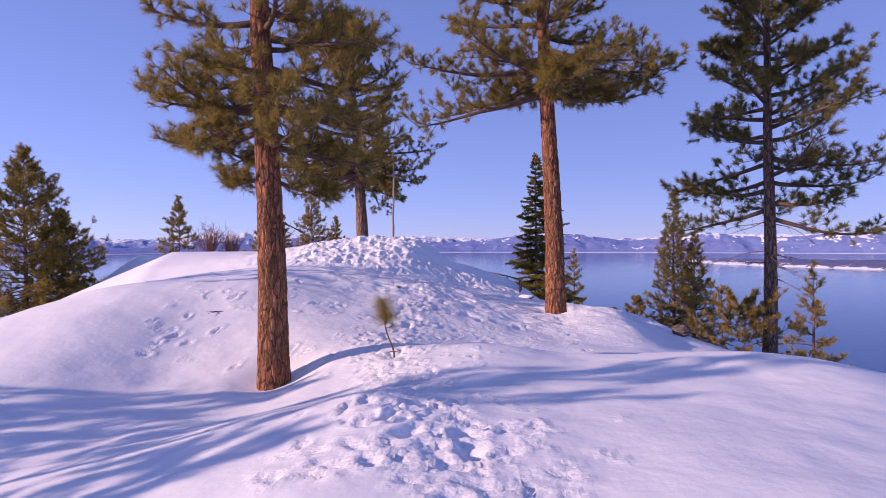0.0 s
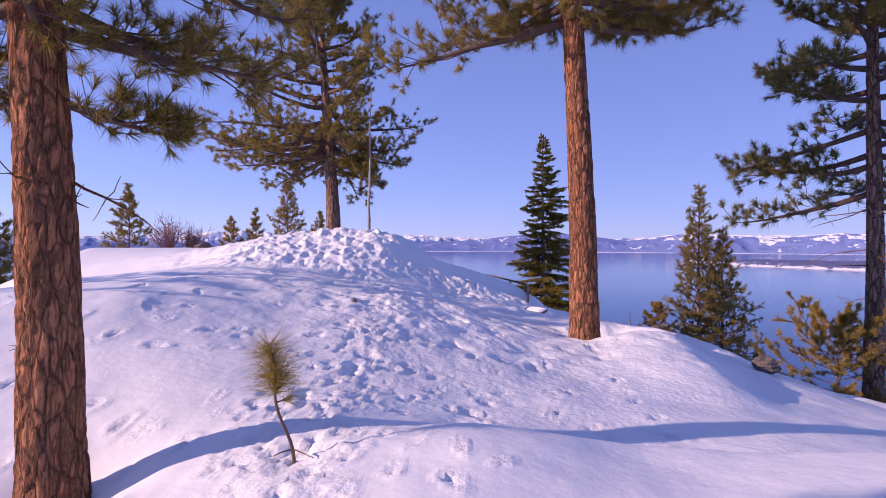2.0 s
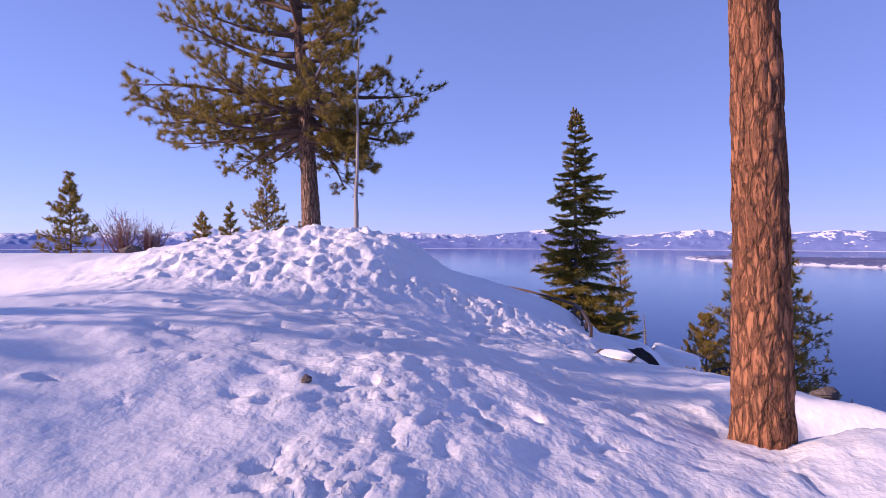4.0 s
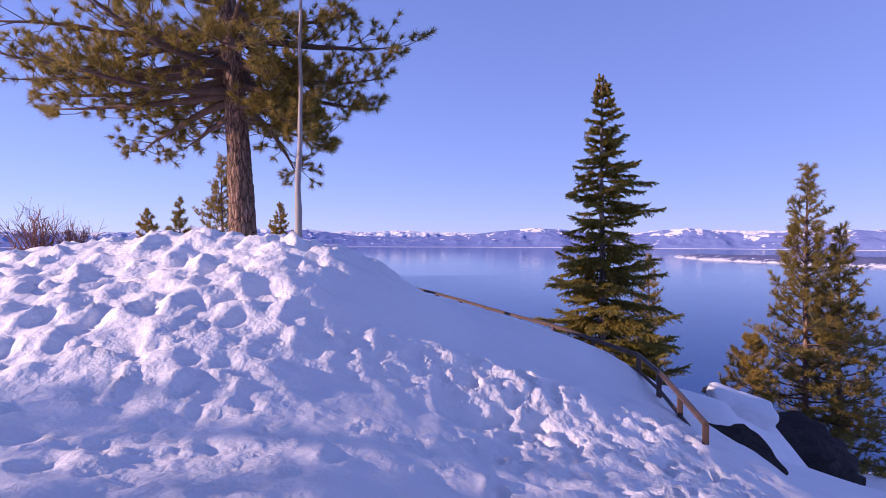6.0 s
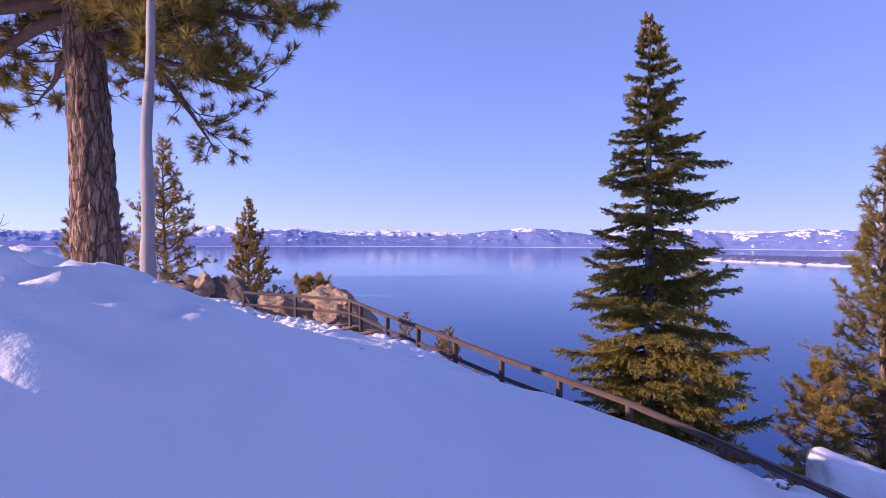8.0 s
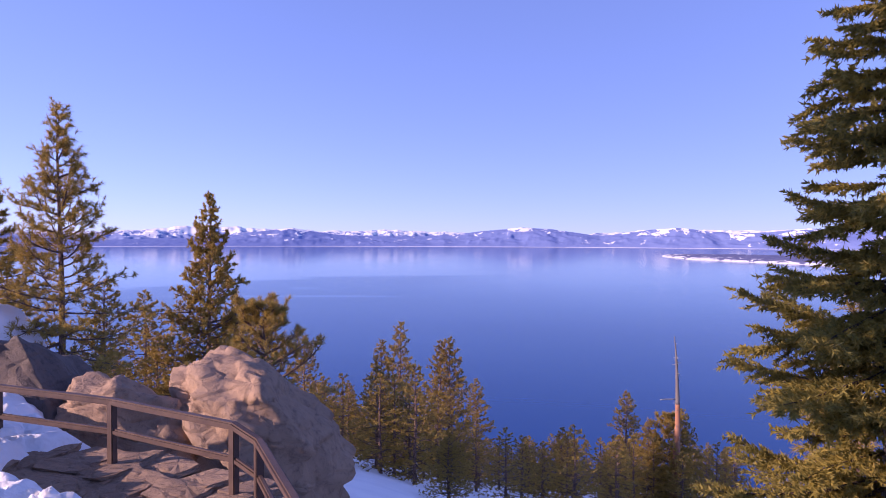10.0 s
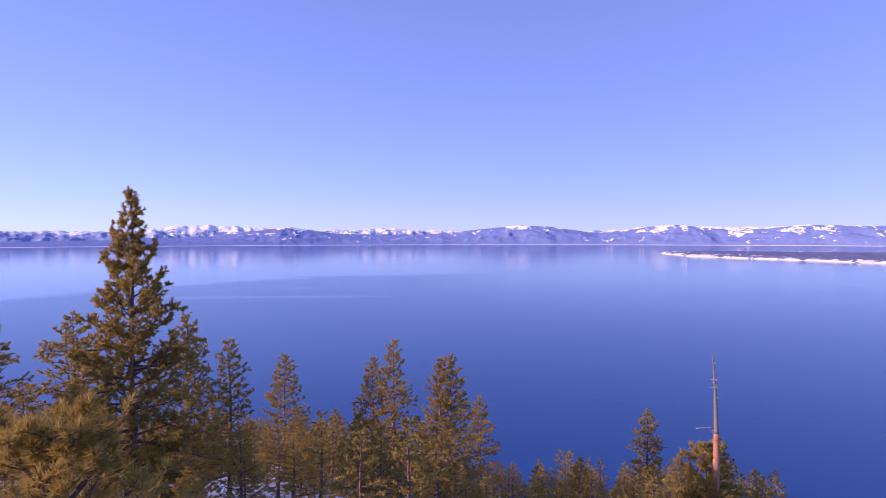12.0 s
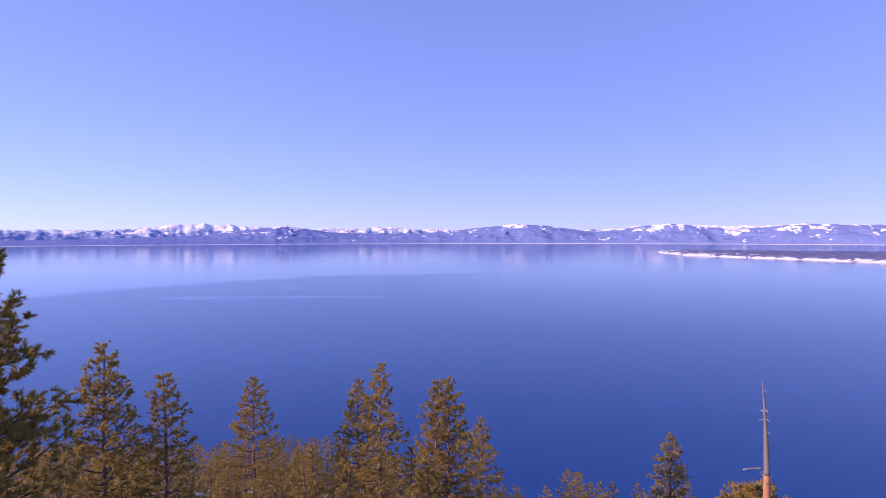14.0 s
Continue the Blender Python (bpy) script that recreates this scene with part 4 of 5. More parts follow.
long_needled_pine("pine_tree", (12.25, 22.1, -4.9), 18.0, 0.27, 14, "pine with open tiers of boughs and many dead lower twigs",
                  (-0.012, 0.0), (0.33, 0.99), 60, lambda t: 4.2 * (1 - t) ** 0.75 * (0.8 + 0.6 * min(t, 0.3)) + 0.3, 0.05, (46, 0.255, 0.0185), 18, bark=BARK_GREY, mat=NEEDLES_SHADED, sides=32, rings=160, dead=16, apart=True)
fir_tree("fir_tree", (6.03, 41.2, -5.75), 12.2, 0.17, 15, "white fir with tiers of dark green boughs below the railing", 2.75, 31, 7)


def slope_pine(name, x, y, tip, height, seed, label, width=0.16, mat=NEEDLES_FAR, limbs=44, tuft=(20, 0.20, 0.022), low=0.12, group="", bark=BARK_GREY, twigs=7, subs=3, top=1.0, special=(), fine=True, place_on_ground=True, ragged=(0.62, 1.18)):
    if place_on_ground:
        height = max(height, tip - ground_height(x, y) + 0.25)
    return long_needled_pine(name, (x, y, tip - height), height, 0.012 * height, seed, label, (0, 0), (low, 0.985), limbs,
                             lambda t: width * height * (1 - t) ** top * (0.75 + 0.6 * min(t, 0.3)) + 0.12, 0.05, tuft, twigs, bark=bark, mat=mat, sides=10, rings=24, dead=5,
                             group=group, subs=subs, even=1.2, special=special, fine=fine, ragged=ragged)


# This pair gets the darker needles to stand in for the knoll's shade.
slope_pine("pine_tree", 18.5, 48.9, 4.25, 14.0, 21, "dense pine with pale upper boughs on the slope above the lake", 0.30, NEEDLES, 112, (28, 0.25, 0.022), 0.05, twigs=9)
slope_pine("pine_tree", 20.2, 48.9, 1.3, 11.0, 22, "smaller pine beside a larger one on the slope", 0.30, NEEDLES, 90, (28, 0.25, 0.022), 0.05, twigs=9)
slope_pine("pine_tree", 9.9, 47.0, -0.4, 8.7, 23, "young olive-green pine behind the fir", 0.29, NEEDLES_FAR, 46, (22, 0.22, 0.020), 0.05)
slope_pine("pine_tree", 16.8, 27.0, -0.7, 7.5, 33, "slim young pine below the edge of the knoll", 0.26, NEEDLES_FAR, 40, (22, 0.2, 0.018), 0.05)
slope_pine("pine_tree", 11.3, 22.3, -2.2, 2.2, 43, "low yellow-green pine at the foot of a taller one", 0.80, NEEDLES_FAR, 40, (44, 0.14, 0.011), 0.25, twigs=12, top=0.5)
slope_pine("pine_tree", -21.4, 46.7, 4.0, 5.8, 24, "young upright pine at the far end of the snow shelf", 0.38, NEEDLES, 52, (24, 0.2, 0.016), 0.03, twigs=8)
slope_pine("pine_tree", -12.9, 56.0, 5.45, 8.0, 25, "bushy young pine behind the rocks", 0.33, NEEDLES_FAR, 78, (30, 0.2, 0.017), 0.02, twigs=9)
slope_pine("pine_tree", -15.9, 57.0, 2.95, 5.6, 26, "slim young pine behind the rocks", 0.32, NEEDLES, 46, (26, 0.19, 0.016), 0.03, twigs=7)
slope_pine("pine_tree", -18.3, 58.0, 2.25, 5.2, 27, "low thin-topped pine behind the rocks", 0.40, NEEDLES_FAR, 48, (26, 0.19, 0.016), 0.03, twigs=7)
slope_pine("pine_tree", -14.2, 75.5, 3.6, 18.5, 28, "large tapering pine with long irregular boughs on the hillside", 0.255, NEEDLES_FAR, 116, (28, 0.21, 0.040), 0.10, twigs=11, subs=4, top=0.85,
           special=((10.7, 3.2, 4.2, 0.3), (10.2, 2.8, 4.0, 0.3), (9.3, 3.3, 4.6, 0.2), (8.6, 3.0, 3.6, 0.1), (7.6, 3.4, 3.2, 0.1), (6.4, 3.1, 3.2, 0.1), (5.4, 3.6, 3.0, 0.1), (9.6, 0.1, 3.2, 0.3), (7.2, -0.2, 4.4, 0.2), (5.8, 0.3, 4.8, 0.1)))
long_needled_pine("pine_tree", (-4.8, 53.0, ground_height(-4.8, 53.0) - 0.2), -1.2 - ground_height(-4.8, 53.0), 0.15, 61, "broad golden pine with twisted limbs on the slope below the rocks",
                  (-0.02, 0.0), (0.22, 0.97), 34, lambda t: 2.5 * (1 - t) ** 0.6 * (0.8 + 0.6 * min(t, 0.3)) + 0.3, 0.1, (22, 0.2, 0.014), 12, bark=BARK_GREY, mat=NEEDLES_FAR, sides=20, rings=60, dead=5, subs=3, apart=True)
slope_pine("pine_tree", -27.9, 38.5, 6.6, 9.5, 29, "dark bushy pine down the side slope", 0.56, NEEDLES, 120, (26, 0.28, 0.026), 0.02, twigs=9)
slope_pine("pine_tree", -32.0, 36.5, 6.6, 12.0, 30, "tall dark pine among others down the side slope", 0.38, NEEDLES, 70, (24, 0.28, 0.026), 0.03, twigs=8)
slope_pine("pine_tree", -25.8, 38.9, 2.5, 6.0, 31, "small dark pine at the end of a clump", 0.66, NEEDLES, 96, (24, 0.22, 0.02), 0.02, twigs=9)
slope_pine("pine_tree", -25.0, 37.2, -0.2, 3.2, 32, "low dark pine at the end of a clump", 0.8, NEEDLES, 70, (24, 0.2, 0.018), 0.02, twigs=8)
# Unseen trees beyond the open side of the knoll, placed for their shadows over the snow.
for x, y, tip, seed, broad, full in ((-22.0, 15.4, 9.0, 37, 0.34, 28), (-19.0, 2.4, 7.0, 35, 0.36, 32), (-19.5, 5.4, 3.0, 36, 0.50, 32), (-20.0, 0.4, 3.9, 34, 0.48, 32), (-22.5, 17.8, 8.2, 38, 0.19, 10)):
    slope_pine("pine_tree", x, y, tip, 8.0, seed, "unseen pine on the open side of the knoll, placed for its shadow", broad, NEEDLES, 34, (full, 0.28, 0.040), 0.3, twigs=6)



# ---- lakeside wood ----
def lakeside_wood():
    rng = np.random.default_rng(77)
    kinds = []
    for n, (width, limbs, low, tuft, twigs, subs) in enumerate((
            (0.27, 92, 0.12, (16, 0.20, 0.055), 8, 3), (0.29, 92, 0.06, (16, 0.20, 0.055), 8, 3), (0.22, 84, 0.16, (16, 0.20, 0.052), 7, 3), (0.26, 88, 0.10, (16, 0.20, 0.055), 8, 3),
            (0.25, 48, 0.12, (8, 0.32, 0.12), 4, 2), (0.29, 48, 0.05, (8, 0.32, 0.12), 4, 2))):
        kinds.append(slope_pine("pine_tree", 0, 0, 16, 16.0, 50 + n, "olive-brown pine in the wood on the slope above the lake", width, NEEDLES_FAR, limbs, tuft, low, "wood by the lake",
                                twigs=twigs, subs=subs, top=0.72, fine=False, place_on_ground=False, ragged=(0.74, 1.1)))
    spots = [(-16.7, 89.7, -4.5, 0), (-15.4, 116.5, -12.6, 1), (-2.2, 107.4, -9.5, 2), (-5.3, 119.4, -13.8, 0), (4.15, 116.2, -12.8, 1), (3.1, 116.9, -13.4, 2),
             (9.8, 137.2, -23.6, 0), (-14.6, 92.5, -6.8, 2), (-24.0, 88.0, -4.0, 1), (-8.9, 112.0, -18.0, 2), (34.2, 132.0, -24.4, 1), (28.6, 108.0, -22.0, 1), (33.5, 109.5, -21.0, 3), (31.0, 104.0, -24.5, 1), (19.0, 113.0, -24.3, 3),
             (-19.5, 72.0, -2.0, 1), (-24.0, 70.0, -0.5, 3), (-20.0, 81.0, -7.0, 3), (-10.5, 100.0, -15.0, 2), (-7.8, 109.0, -20.0, 3), (1.6, 66.0, -10.8, 3), (-17.0, 67.0, -7.0, 1), (-21.5, 67.5, -6.0, 3), (-13.0, 69.0, -9.5, 1), (-26.0, 75.0, -5.0, 0),
             (-10.0, 71.5, -11.0, 3), (-17.5, 79.0, -8.5, 1), (-25.0, 84.0, -8.0, 1), (-11.0, 84.0, -13.5, 3)]
    made = []
    for x, y, tip, kind in spots:
        g = ground_height(x, y) - 0.2
        made.append((x, y, g, max((tip - g) / 16.0, 0.25), kind))
    tries = 0
    while len(made) < 300 and tries < 12000:
        tries += 1
        y = rng.uniform(74, 178)
        x = rng.uniform(-0.62, 0.50) * (y - 30) + 2
        g = ground_height(x, y)
        if g < LAKE + 1.5 or min(math.hypot(x - a, y - b) for a, b, *_ in made) < 2.05:
            continue
        open_water = x > 6 and y < 100
        if open_water and rng.random() < 0.75:
            continue
        cap = -5.6 - 0.30 * (y - 70) - 0.10 * max(x, 0) - 0.35 * min(max(x - 3, 0), 10)
        if 3 < x < 28:
            cap = min(cap, 1.0 - 0.355 * (y - 40.3))
        s = rng.uniform(0.4, 0.85)
        if g + 16 * s > cap:
            s = max((cap - g) / 16 * rng.uniform(0.8, 1.0), 0.22)
        made.append((x, y, g - 0.2, s, 4 + int(rng.integers(2))))
    for n, (x, y, g, s, kind) in enumerate(made):
        m = pose(x, y, g, 0, 0, rng.uniform(0, 360)) @ Matrix.Diagonal((1.14 * s ** 0.6, 1.14 * s ** 0.6, s, 1))
        if kinds[kind] and not kinds[kind].get("placed"):
            kinds[kind]["placed"] = 1
            kinds[kind].matrix_basis = m
        else:
            was = kinds[kind].scale.copy()
            kinds[kind].scale = (1, 1, 1)
            copy_thing(kinds[kind], m)
            kinds[kind].scale = was
    for ob in kinds:
        del ob["placed"]


lakeside_wood()


def snag(place, height):
    rng = np.random.default_rng(5)
    tree = thing("dead_tree", place, "bare dead pine with orange barkless trunk and broken branch stubs", "dead tree")
    z = np.linspace(-0.5, height, 60)
    t = np.clip(z / height, 0, 1)
    line = np.stack([0.3 * np.sin(z / 7) - 0.9 * np.clip(t - 0.8, 0, 1) * 5 * (t - 0.8), 0.1 * np.cos(z / 3), z], 1)
    girth = 0.52 * (1 - t) ** 0.9 + 0.035
    for name, mat, span in (("trunk", SNAG_WOOD, slice(0, 37)), ("bare_top", SNAG_TOP, slice(36, 60))):
        b = Build()
        b.tube(line[span], girth[span], 14)
        part(name, b.mesh(name, mat), tree)
    for n in range(46):
        b = Build()
        h = height * rng.uniform(0.35, 0.96)
        a = rng.uniform(0, 6.28)
        ln = rng.uniform(0.25, 0.9) * (1.6 if h < 0.6 * height else 0.7)
        limb = bent((0.3 * math.sin(h / 7), 0, h), (math.cos(a), math.sin(a), rng.uniform(-0.35, 0.1)), ln, rng.uniform(-0.5, 0.3), 5, rng, 0.12)
        b.tube(limb, np.linspace(0.05, 0.012, 6), 5)
        part("branch", b.mesh("branch", GREY_WOOD), tree)
    b = Build()
    limb = bent((0, 0, height * 0.63), (-1, -0.1, 0.02), 2.0, 0.0, 5, rng, 0.03)
    b.tube(limb, np.linspace(0.09, 0.06, 6), 6)
    part("branch", b.mesh("branch", GREY_WOOD), tree)


snag((30.9, 105.6, -31.5), 20.4)
slope_pine("pine_tree", 31.0, 107.2, -20.9, 9.0, 42, "broad golden pine round the foot of a dead trunk", 0.46, NEEDLES_FAR, 44, (14, 0.5, 0.07), 0.12, twigs=8, fine=False, top=0.5)


# ---- small plants on the knoll ----
def sapling():
    rng = np.random.default_rng(8)
    g = on_ground(-1.30, 11.05, 0.16)
    tree = thing("pine_sapling", g, "small leaning pine sapling with a brush of long needles", "sapling")
    z = np.linspace(0, 1, 14)
    stem = np.stack([-0.27 * z + 0.03 * np.sin(z * 9), 0.02 * np.cos(z * 7), z * 1.25], 1)
    b = Build()
    b.tube(stem, np.linspace(0.021, 0.009, 14), 8)
    for s, w, ln in ((2, (0.8, -0.2, 0.25), 0.30), (2, (-0.7, -0.4, 0.1), 0.22), (7, (0.7, 0.3, 0.3), 0.16), (9, (-0.6, 0.2, 0.5), 0.14)):
        br = bent(stem[s], w, ln, -0.5 if s == 2 else 0.4, 6, rng, 0.12)
        b.tube(br, np.linspace(0.010, 0.004, len(br)), 5)
    part("trunk", b.mesh("trunk", TWIG), tree)
    leaf = Build()
    at = [stem[13 - k] for k in range(5)] + [stem[9] + np.array((0.1, 0.03, 0.06)), stem[7] + np.array((0.13, 0.05, 0.04)), stem[9] + np.array((-0.1, 0.03, 0.07))]
    way = [(-0.1, 0, 1)] * 5 + [(0.7, 0.2, 0.6), (0.7, 0.3, 0.4), (-0.7, 0.2, 0.6)]
    leaf.needles(at[:5], np.array(way[:5]) / 1.005, 230, 0.40, 0.0044, (0.45, 1.95), rng, 0.3)
    leaf.needles(at[5:], np.array(way[5:]), 90, 0.24, 0.0042, (0.2, 1.3), rng, 0.4)
    tagged(part("crown", leaf.mesh("crown", NEEDLES, False), tree), kind="stuff")


sapling()


def bush(place, seed, height, label, stems=46):
    rng = np.random.default_rng(seed)
    ob = thing("bare_bush", place, label, "bush")
    for n in range(stems):
        b = Build()
        a = rng.uniform(0, 6.28)
        s = bent((rng.normal(0, 0.25), rng.normal(0, 0.25), -0.1), (0.5 * math.cos(a), 0.5 * math.sin(a), 1), height * rng.uniform(0.6, 1.05), 0.3, 7, rng, 0.12)
        b.tube(s, np.linspace(0.030, 0.009, len(s)), 4)
        for c in range(7):
            q = s[rng.integers(2, 8)]
            w = (s[-1] - s[0]) / height + rng.normal(0, 0.55, 3)
            tw = bent(q, w / np.linalg.norm(w), height * rng.uniform(0.15, 0.35), 0.3, 4, rng, 0.16)
            b.tube(tw, np.linspace(0.016, 0.007, len(tw)), 3, False)
        part("stem", b.mesh("stem", RED_TWIG), ob)


bush((-20.2, 50.0, -0.7), 1, 2.6, "bare reddish-brown bush at the far end of the snow shelf")
bush((-18.6, 50.6, -0.8), 2, 2.0, "bare reddish-brown bush at the far end of the snow shelf")


# ---- stones ----
def stone_mesh(name, size, seed, mat, rough=0.13, cuts=3, angular=0.62, shear=0.0, planes_n=16):
    """An uneven, angular stone with its foot at z = 0."""
    rng = np.random.default_rng(seed)
    bm = bmesh.new()
    bmesh.ops.create_icosphere(bm, subdivisions=cuts, radius=1.0)
    planes = rng.normal(size=(planes_n, 3))
    planes /= np.linalg.norm(planes, axis=1, keepdims=True)
    depth = rng.uniform(0.55, 0.88, planes_n)
    off = rng.uniform(0, 50, 3)
    for v in bm.verts:
        p = np.array(v.co)
        for n, d in zip(planes, depth):
            over = p @ n - d
            if over > 0:
                p = p - n * over * angular * 1.55
        p = p * (1, 1, 1) + np.array((1, 1, 0)) * p * (0.10 * ((p[2] * 3.1 + off[2]) % 1.0 > 0.5) - 0.05) * (rough > 0.09)
        k = noise.fractal(Vector(p * 1.7 + off), 0.9, 2.1, 5) * rough + abs(noise.noise(Vector((p[0] * 2 + off[0], p[1] * 2, p[2] * 9)))) * rough * 0.5
        p = p * (1 + k)
        p[2] += shear * p[0]
        v.co = Vector((p[0] * size[0] / 2, p[1] * size[1] / 2, (p[2] + 0.75) * size[2] / 1.75))
    me = bpy.data.meshes.new(name)
    bm.to_mesh(me)
    bm.free()
    for poly in me.polygons:
        poly.use_smooth = cuts >= 5 or mat is SNOW
    me.materials.append(mat)
    return me


def stone(name, place, size, seed, label, mat=ROCK, turn=0, tip=0, category="rock", cuts=4, shear=0.0, rough=0.13):
    ob = new(name, stone_mesh(name, size, seed, mat, rough, cuts, shear=shear))
    ob.matrix_basis = pose(*place, tip, 0, turn)
    return tagged(ob, label, category)


stone("boulder", (-2.05, 41.4, -2.93), (2.9, 2.1, 2.3), 3, "large tan boulder behind the railing, lit on one face", turn=-12, cuts=5, shear=-0.55, rough=0.20)
stone("boulder", (-3.55, 41.05, -2.4), (1.75, 1.3, 1.5), 4, "squat tan boulder beside a larger one behind the railing", turn=-20, cuts=5, shear=-0.2, rough=0.19)
stone("rock_outcrop", (-6.75, 41.3, -1.5), (2.1, 1.5, 1.05), 6, "broken layered tan rock ledge rising out of the snow", turn=8, cuts=5, shear=-0.15, rough=0.24)
stone("rock_outcrop", (-5.88, 41.3, -1.65), (0.9, 1.1, 1.15), 7, "upright tan rock beside the ledge", turn=40, cuts=5, rough=0.2)
# The shade on this face is painted in with the darker granite.
stone("rock_outcrop", (-4.95, 41.5, -3.1), (3.0, 1.9, 2.75), 17, "dark shaded rock face falling away behind the snow", DARK_AND_SHADED_ROCK, turn=0, cuts=5, shear=-0.7)


def snow_block_mesh(name, size, seed, round_off=4.0):
    """A thick pillow of old snow with soft edges, standing on z = 0."""
    rng = np.random.default_rng(seed)
    off = rng.uniform(0, 50, 3)
    bm = bmesh.new()
    bmesh.ops.create_icosphere(bm, subdivisions=5, radius=1.0)
    for v in bm.verts:
        p = np.array(v.co)
        p = p / (np.abs(p) ** round_off).sum() ** (1 / round_off)
        p *= 1 + 0.10 * noise.fractal(Vector(p * 1.3 + off), 0.9, 2.1, 4)
        if p[2] < 0:
            p[:2] *= 1 + 0.14 * p[2]
        v.co = Vector((p[0] * size[0] / 2, p[1] * size[1] / 2, (p[2] + 1) * size[2] / 2))
    me = bpy.data.meshes.new(name)
    bm.to_mesh(me)
    bm.free()
    for poly in me.polygons:
        poly.use_smooth = True
    me.materials.append(SNOW)
    return me


capped = stone("boulder", (9.6, 38.6, -7.0), (2.3, 2.3, 2.2), 8, "dark boulder with a thick cap of snow below the railing", SHADED_ROCK, cuts=5)
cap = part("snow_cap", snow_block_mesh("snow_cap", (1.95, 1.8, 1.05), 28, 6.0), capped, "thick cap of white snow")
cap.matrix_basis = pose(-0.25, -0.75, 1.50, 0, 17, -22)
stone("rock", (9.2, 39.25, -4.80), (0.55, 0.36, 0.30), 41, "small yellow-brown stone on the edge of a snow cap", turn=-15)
# Boulders added to fill dark, shaded ground; their black colour is the shade.
stone("boulder", (12.2, 39.8, -8.4), (3.2, 2.8, 2.9), 9, "boulder at the foot of the slope pines, blackened to stand for shade", SHADED_ROCK, cuts=5)
stone("boulder", (14.6, 41.5, -9.8), (3.2, 2.8, 3.1), 19, "boulder among the slope pines, blackened to stand for shade", SHADED_ROCK, cuts=5)
stone("boulder", (5.5, 29.75, -4.1), (1.7, 0.9, 1.2), 42, "rock in a hollow of the snow slope, blackened for its shade", SHADED_ROCK, turn=-6, cuts=4, shear=-0.75)
stone("boulder", (5.0, 37.4, -5.6), (2.6, 2.2, 2.4), 10, "dark shaded rock under the fir", DARK_AND_SHADED_ROCK, cuts=5)
stone("boulder", (3.6, 37.6, -4.4), (1.8, 1.5, 1.3), 18, "dark rock showing through the snow below the wall", DARK_AND_SHADED_ROCK, cuts=4)
stone("rock", (7.7, 19.2, ground_height(7.7, 19.2) - 0.10), (0.75, 0.4, 0.42), 12, "small dark rock poking out of the snow", DARK_AND_SHADED_ROCK)
stone("rock", (-10.4, 32.0, ground_height(-10.4, 32) - 0.1), (0.9, 0.6, 0.5), 13, "small dark rock on the snow shelf", DARK_AND_SHADED_ROCK)
stone("rock", (-1.78, 18.4, ground_height(-1.78, 18.4) - 0.03), (0.13, 0.10, 0.10), 14, "fist-sized dark stone lying on the trodden snow", DARK_AND_SHADED_ROCK, cuts=3)
stone("rock", (6.3, 22.6, ground_height(6.3, 22.6) - 0.1), (0.6, 0.35, 0.25), 15, "flat dark rock at the edge of the snow", DARK_AND_SHADED_ROCK)


slope_pine("pine_tree", 15.0, 47.4, -4.1, 4.0, 39, "low golden pine on the slope beside taller ones", 0.42, NEEDLES_FAR, 60, (26, 0.2, 0.018), 0.03, twigs=9, top=0.7)
slope_pine("pine_tree", 8.2, 42.6, -2.6, 4.0, 40, "low dark pine beside the fir", 0.34, NEEDLES, 36, (24, 0.22, 0.02), 0.03)


def fallen_twig(place, seed, size, label):
    rng = np.random.default_rng(seed)
    ob = thing("twig", place, label, "twig")
    b = Build()
    for n in range(4):
        a = rng.uniform(0, 6.28)
        s = bent((0, 0, 0.02), (math.cos(a), math.sin(a), 0.12), size * rng.uniform(0.5, 1), -0.2, 6, rng, 0.15)
        b.tube(s, np.linspace(0.040, 0.012, len(s)) * size, 5)
    part("stem", b.mesh("stem", TWIG), ob)


fallen_twig(on_ground(-6.2, 14.4), 3, 0.35, "dark broken twig lying on the snow")
fallen_twig(on_ground(-0.55, 30.2), 4, 0.05, "thin twig half buried in smooth snow")


def stone_slab(place, turn):
    ob = thing("stone_slab", place, "flat tan stone slab under a thin layer of snow, one end bare", "stone", turn=turn)
    me = box_mesh("slab", (0.92, 0.25, 0.06), ROCK, 0.015)
    slab = part("slab", me, ob)
    slab.matrix_basis = pose(0, 0, 0.02, 24, 0, 0)
    layer = part("snow_layer", snow_block_mesh("snow_layer", (0.76, 0.26, 0.035), 31, 6.0), ob, "thin crusted layer of snow")
    layer.matrix_basis = pose(0.08, -0.02, 0.045, 24, 0, 0)


def dry_bush(place, seed, height, label):
    """Dry golden stems with small clustered leaves."""
    rng = np.random.default_rng(seed)
    ob = thing("dry_bush", place, label, "bush")
    b, leaf = Build(), Build()
    ends, ways = [], []
    for n in range(26):
        a = rng.uniform(0, 6.28)
        st = bent((rng.normal(0, 0.09), rng.normal(0, 0.06), -0.08), (0.7 * math.cos(a), 0.7 * math.sin(a), 1), height * rng.uniform(0.5, 1.05), 0.3, 6, rng, 0.14)
        b.tube(st, np.linspace(0.008, 0.004, len(st)), 4)
        for i in (3, 4, 5, -1):
            ends.append(st[i]), ways.append(st[-1] - st[-2] + rng.normal(0, 0.03, 3))
    ways = np.array(ways)
    leaf.needles(ends, ways / np.linalg.norm(ways, axis=1, keepdims=True), 16, 0.07, 0.016, (0.3, 1.4), rng, 0.8)
    tagged(part("stems", b.mesh("stems", TWIG), ob), kind="stuff")
    tagged(part("foliage", leaf.mesh("foliage", NEEDLES_FAR, False), ob), kind="stuff")


dry_bush(on_ground(4.74, 24.69), 5, 0.24, "small dry yellow bush at the edge of the snow")
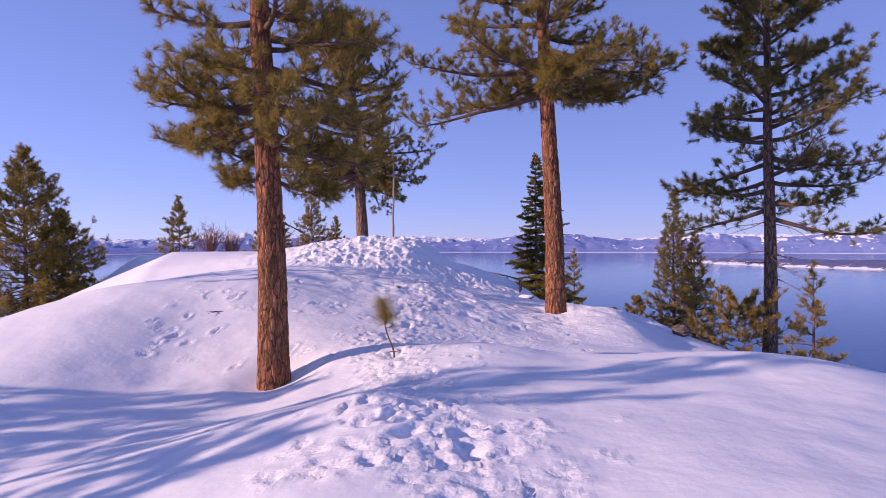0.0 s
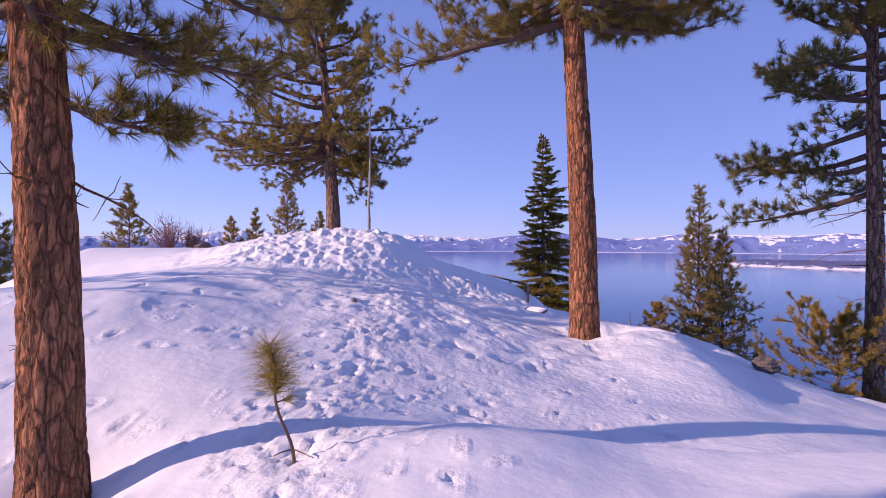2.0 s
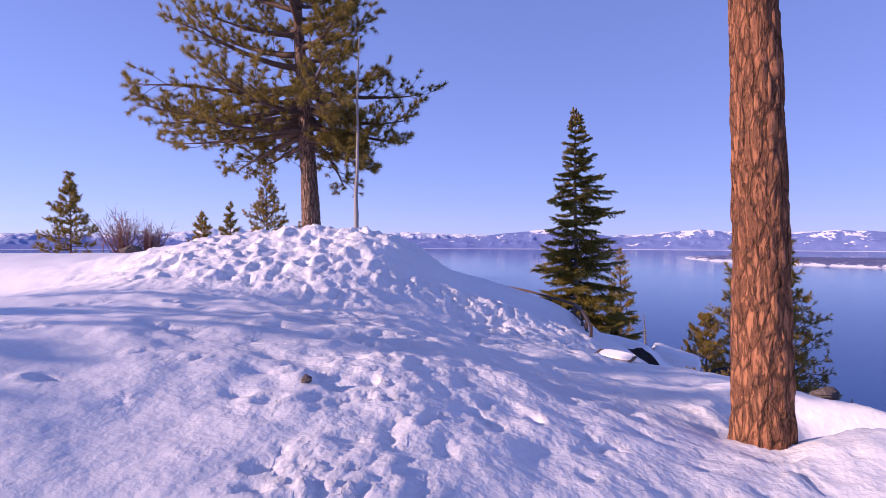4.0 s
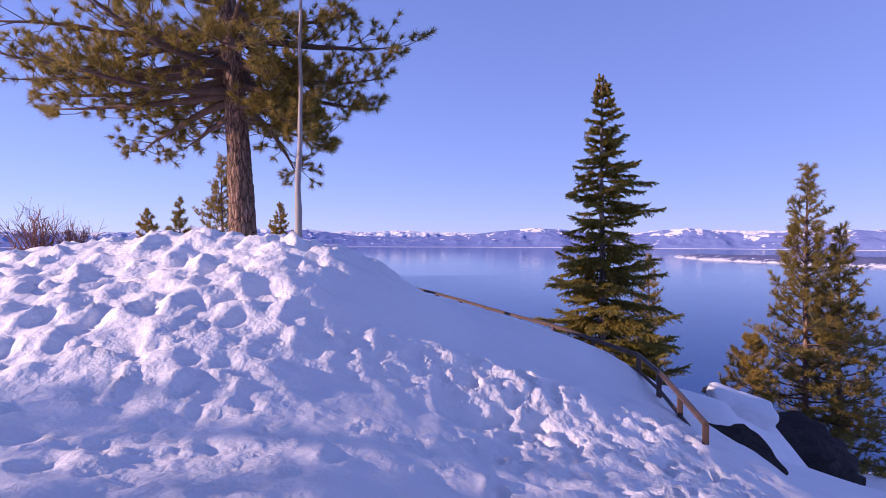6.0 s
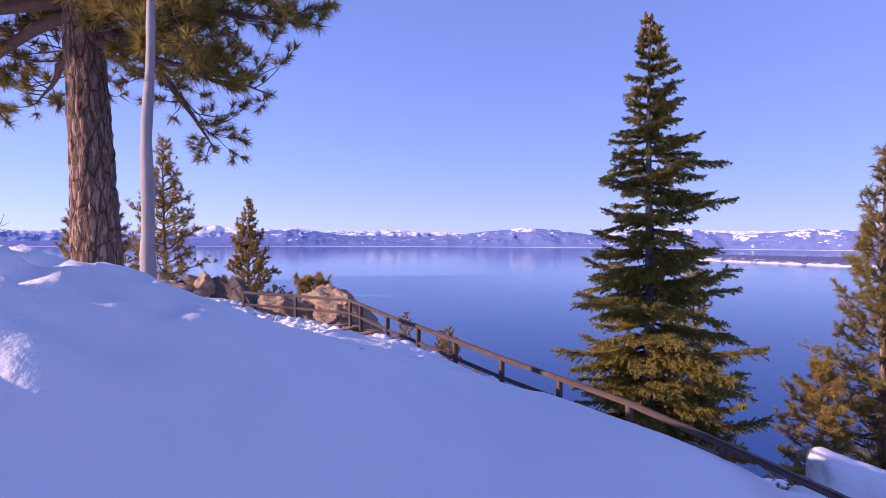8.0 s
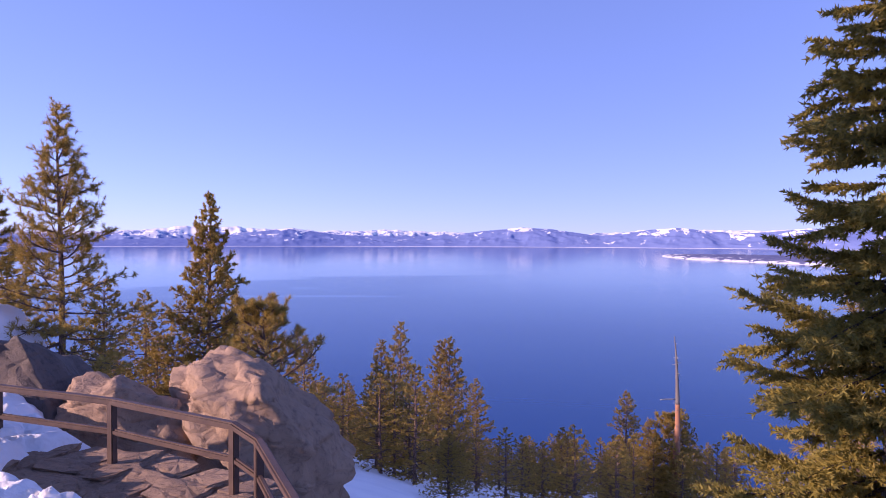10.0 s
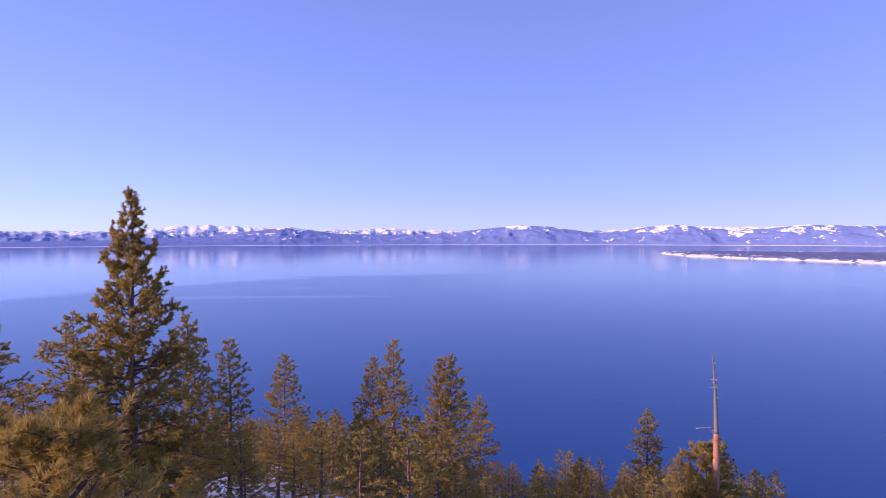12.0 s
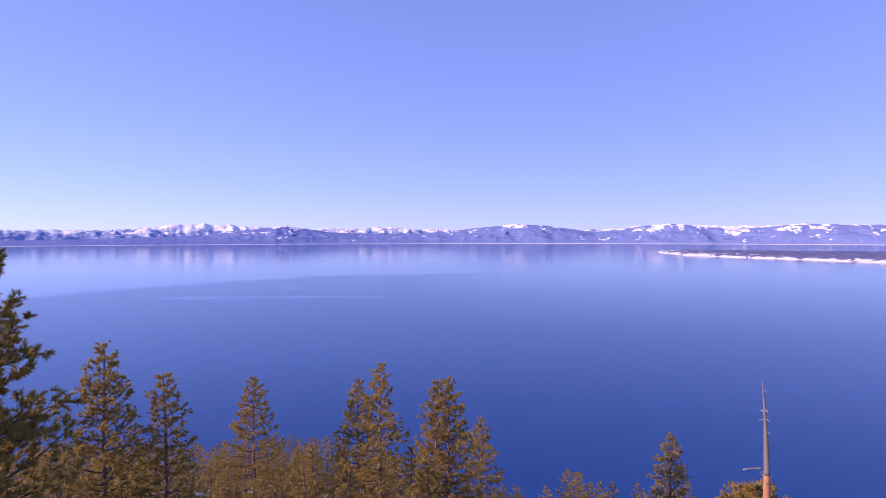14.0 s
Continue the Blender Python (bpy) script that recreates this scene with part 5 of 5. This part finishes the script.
dry_bush(on_ground(5.39, 24.67), 6, 0.55, "dry golden bush at the edge of the snow")


# ---- pole ----
def pole():
    x, y = -3.18, 32.1
    ob = thing("pole", (x, y, ground_height(x, y) - 0.5), "tall crooked weathered wooden pole tapering upward from the snow bank", "pole")
    z = np.linspace(0, 7.7, 60)
    line = np.stack([0.014 * np.sin(z * 1.9) + 0.008 * np.sin(z * 4.3) + 0.012 * z, 0.012 * np.cos(z * 1.6), z], 1)
    girth = np.interp(z, (0, 0.8, 1.0, 2.0, 3.5, 5.5, 7.7), (0.115, 0.112, 0.082, 0.072, 0.05, 0.035, 0.02)) * (1 + 0.06 * np.sin(z * 7.1) + 0.04 * np.sin(z * 17))
    for name, span in (("lower_shaft", slice(0, 25)), ("upper_shaft", slice(24, 60))):
        b = Build()
        b.tube(line[span], girth[span], 14)
        part(name, b.mesh(name, GREY_WOOD), ob)


pole()


# ---- railing and wall ----
def box_mesh(name, size, mat, bevel=0.008):
    bm = bmesh.new()
    bmesh.ops.create_cube(bm, size=1.0)
    for v in bm.verts:
        v.co = Vector((v.co.x * size[0], v.co.y * size[1], v.co.z * size[2]))
    bmesh.ops.bevel(bm, geom=bm.edges[:], offset=bevel, segments=2, affect="EDGES")
    me = bpy.data.meshes.new(name)
    bm.to_mesh(me)
    bm.free()
    me.materials.append(mat)
    return me


def railing():
    ob = thing("railing", (0, 0, 0), "brown metal railing with two rails on square posts", "railing")
    post = box_mesh("post", (0.07, 0.07, 1.0), RAIL_PAINT)
    for n, (x, y, z) in enumerate(POSTS):
        p = part("post", post, ob)
        ax, ay = POSTS[min(n + 1, len(POSTS) - 1)][:2]
        bx, by = POSTS[max(n - 1, 0)][:2]
        p.matrix_basis = pose(x, y, z - 0.5, 0, 0, math.degrees(math.atan2(ay - by, ax - bx)))
    for drop, name, size in ((0.0, "top_rail", (0.075, 0.065)), (0.29, "lower_rail", (0.05, 0.06))):
        for a, b in zip(POSTS, POSTS[1:]):
            a, b = Vector(a) - Vector((0, 0, drop)), Vector(b) - Vector((0, 0, drop))
            r = part(name, box_mesh(name, ((b - a).length + 0.03, *size), RAIL_PAINT, 0.014), ob)
            r.matrix_basis = Matrix.Translation((a + b) / 2) @ (b - a).to_track_quat("X", "Z").to_matrix().to_4x4()
    return ob


railing()


def block_mesh(name, seed):
    """A rough-split building stone, one metre each way, with chipped edges."""
    rng = np.random.default_rng(seed)
    bm = bmesh.new()
    bmesh.ops.create_cube(bm, size=1.0)
    bmesh.ops.subdivide_edges(bm, edges=bm.edges[:], cuts=2, use_grid_fill=True)
    off = rng.uniform(0, 50, 3)
    skew = rng.uniform(-0.18, 0.18, 3)
    for v in bm.verts:
        p = np.array(v.co)
        p *= 1 - 0.12 * (np.sort(np.abs(p))[1] > 0.4)
        p += np.array((skew[0] * p[1], skew[1] * p[2], skew[2] * p[0]))
        p += 0.13 * np.array([noise.noise(Vector(p * 2.3 + off + 9 * a)) for a in range(3)])
        v.co = Vector(p)
    me = bpy.data.meshes.new(name)
    bm.to_mesh(me)
    bm.free()
    me.materials.append(ROCK)
    return me


def stone_wall():
    wall = thing("stone_wall", (0, 0, 0), "low dry-laid wall of tan split stones under the railing", "wall")
    rng = np.random.default_rng(9)
    shapes = [block_mesh("stone", 100 + n) for n in range(9)]
    for n, (a, b) in enumerate(zip(POSTS, POSTS[1:])):
        a, b = Vector(a), Vector(b)
        run = (b - a).length
        head = math.atan2(b.y - a.y, b.x - a.x)
        sunk = 0.0 if n < 5 else 0.40
        for lift, high, sides in ((-1.17, 0.30, (-0.30, 0.2)), (-0.89, 0.28, (-0.32, 0.18)), (-0.68, 0.14, (-0.46, -0.12, 0.22))):
            at = -0.1
            while at < run:
                ln = rng.uniform(0.26, 0.58)
                for side in sides:
                    p = a + (b - a) * ((at + ln / 2) / run)
                    q = part("stone", shapes[rng.integers(9)], wall)
                    x, y = p.x - math.sin(head) * (side + rng.normal(0, 0.03)), p.y + math.cos(head) * (side + rng.normal(0, 0.03))
                    q.matrix_basis = pose(x, y, p.z + lift - sunk + rng.normal(0, 0.015), rng.normal(0, 4), rng.normal(0, 4), math.degrees(head) + rng.choice((0, 180)) + rng.normal(0, 7)) @ Matrix.Diagonal(
                        (ln * 1.04, rng.uniform(0.38, 0.5), high * rng.uniform(0.9, 1.15), 1))
                at += ln
    return wall


stone_wall()
stone_slab((3.05, 24.06, ground_height(3.05, 24.06) - 0.06), -56)
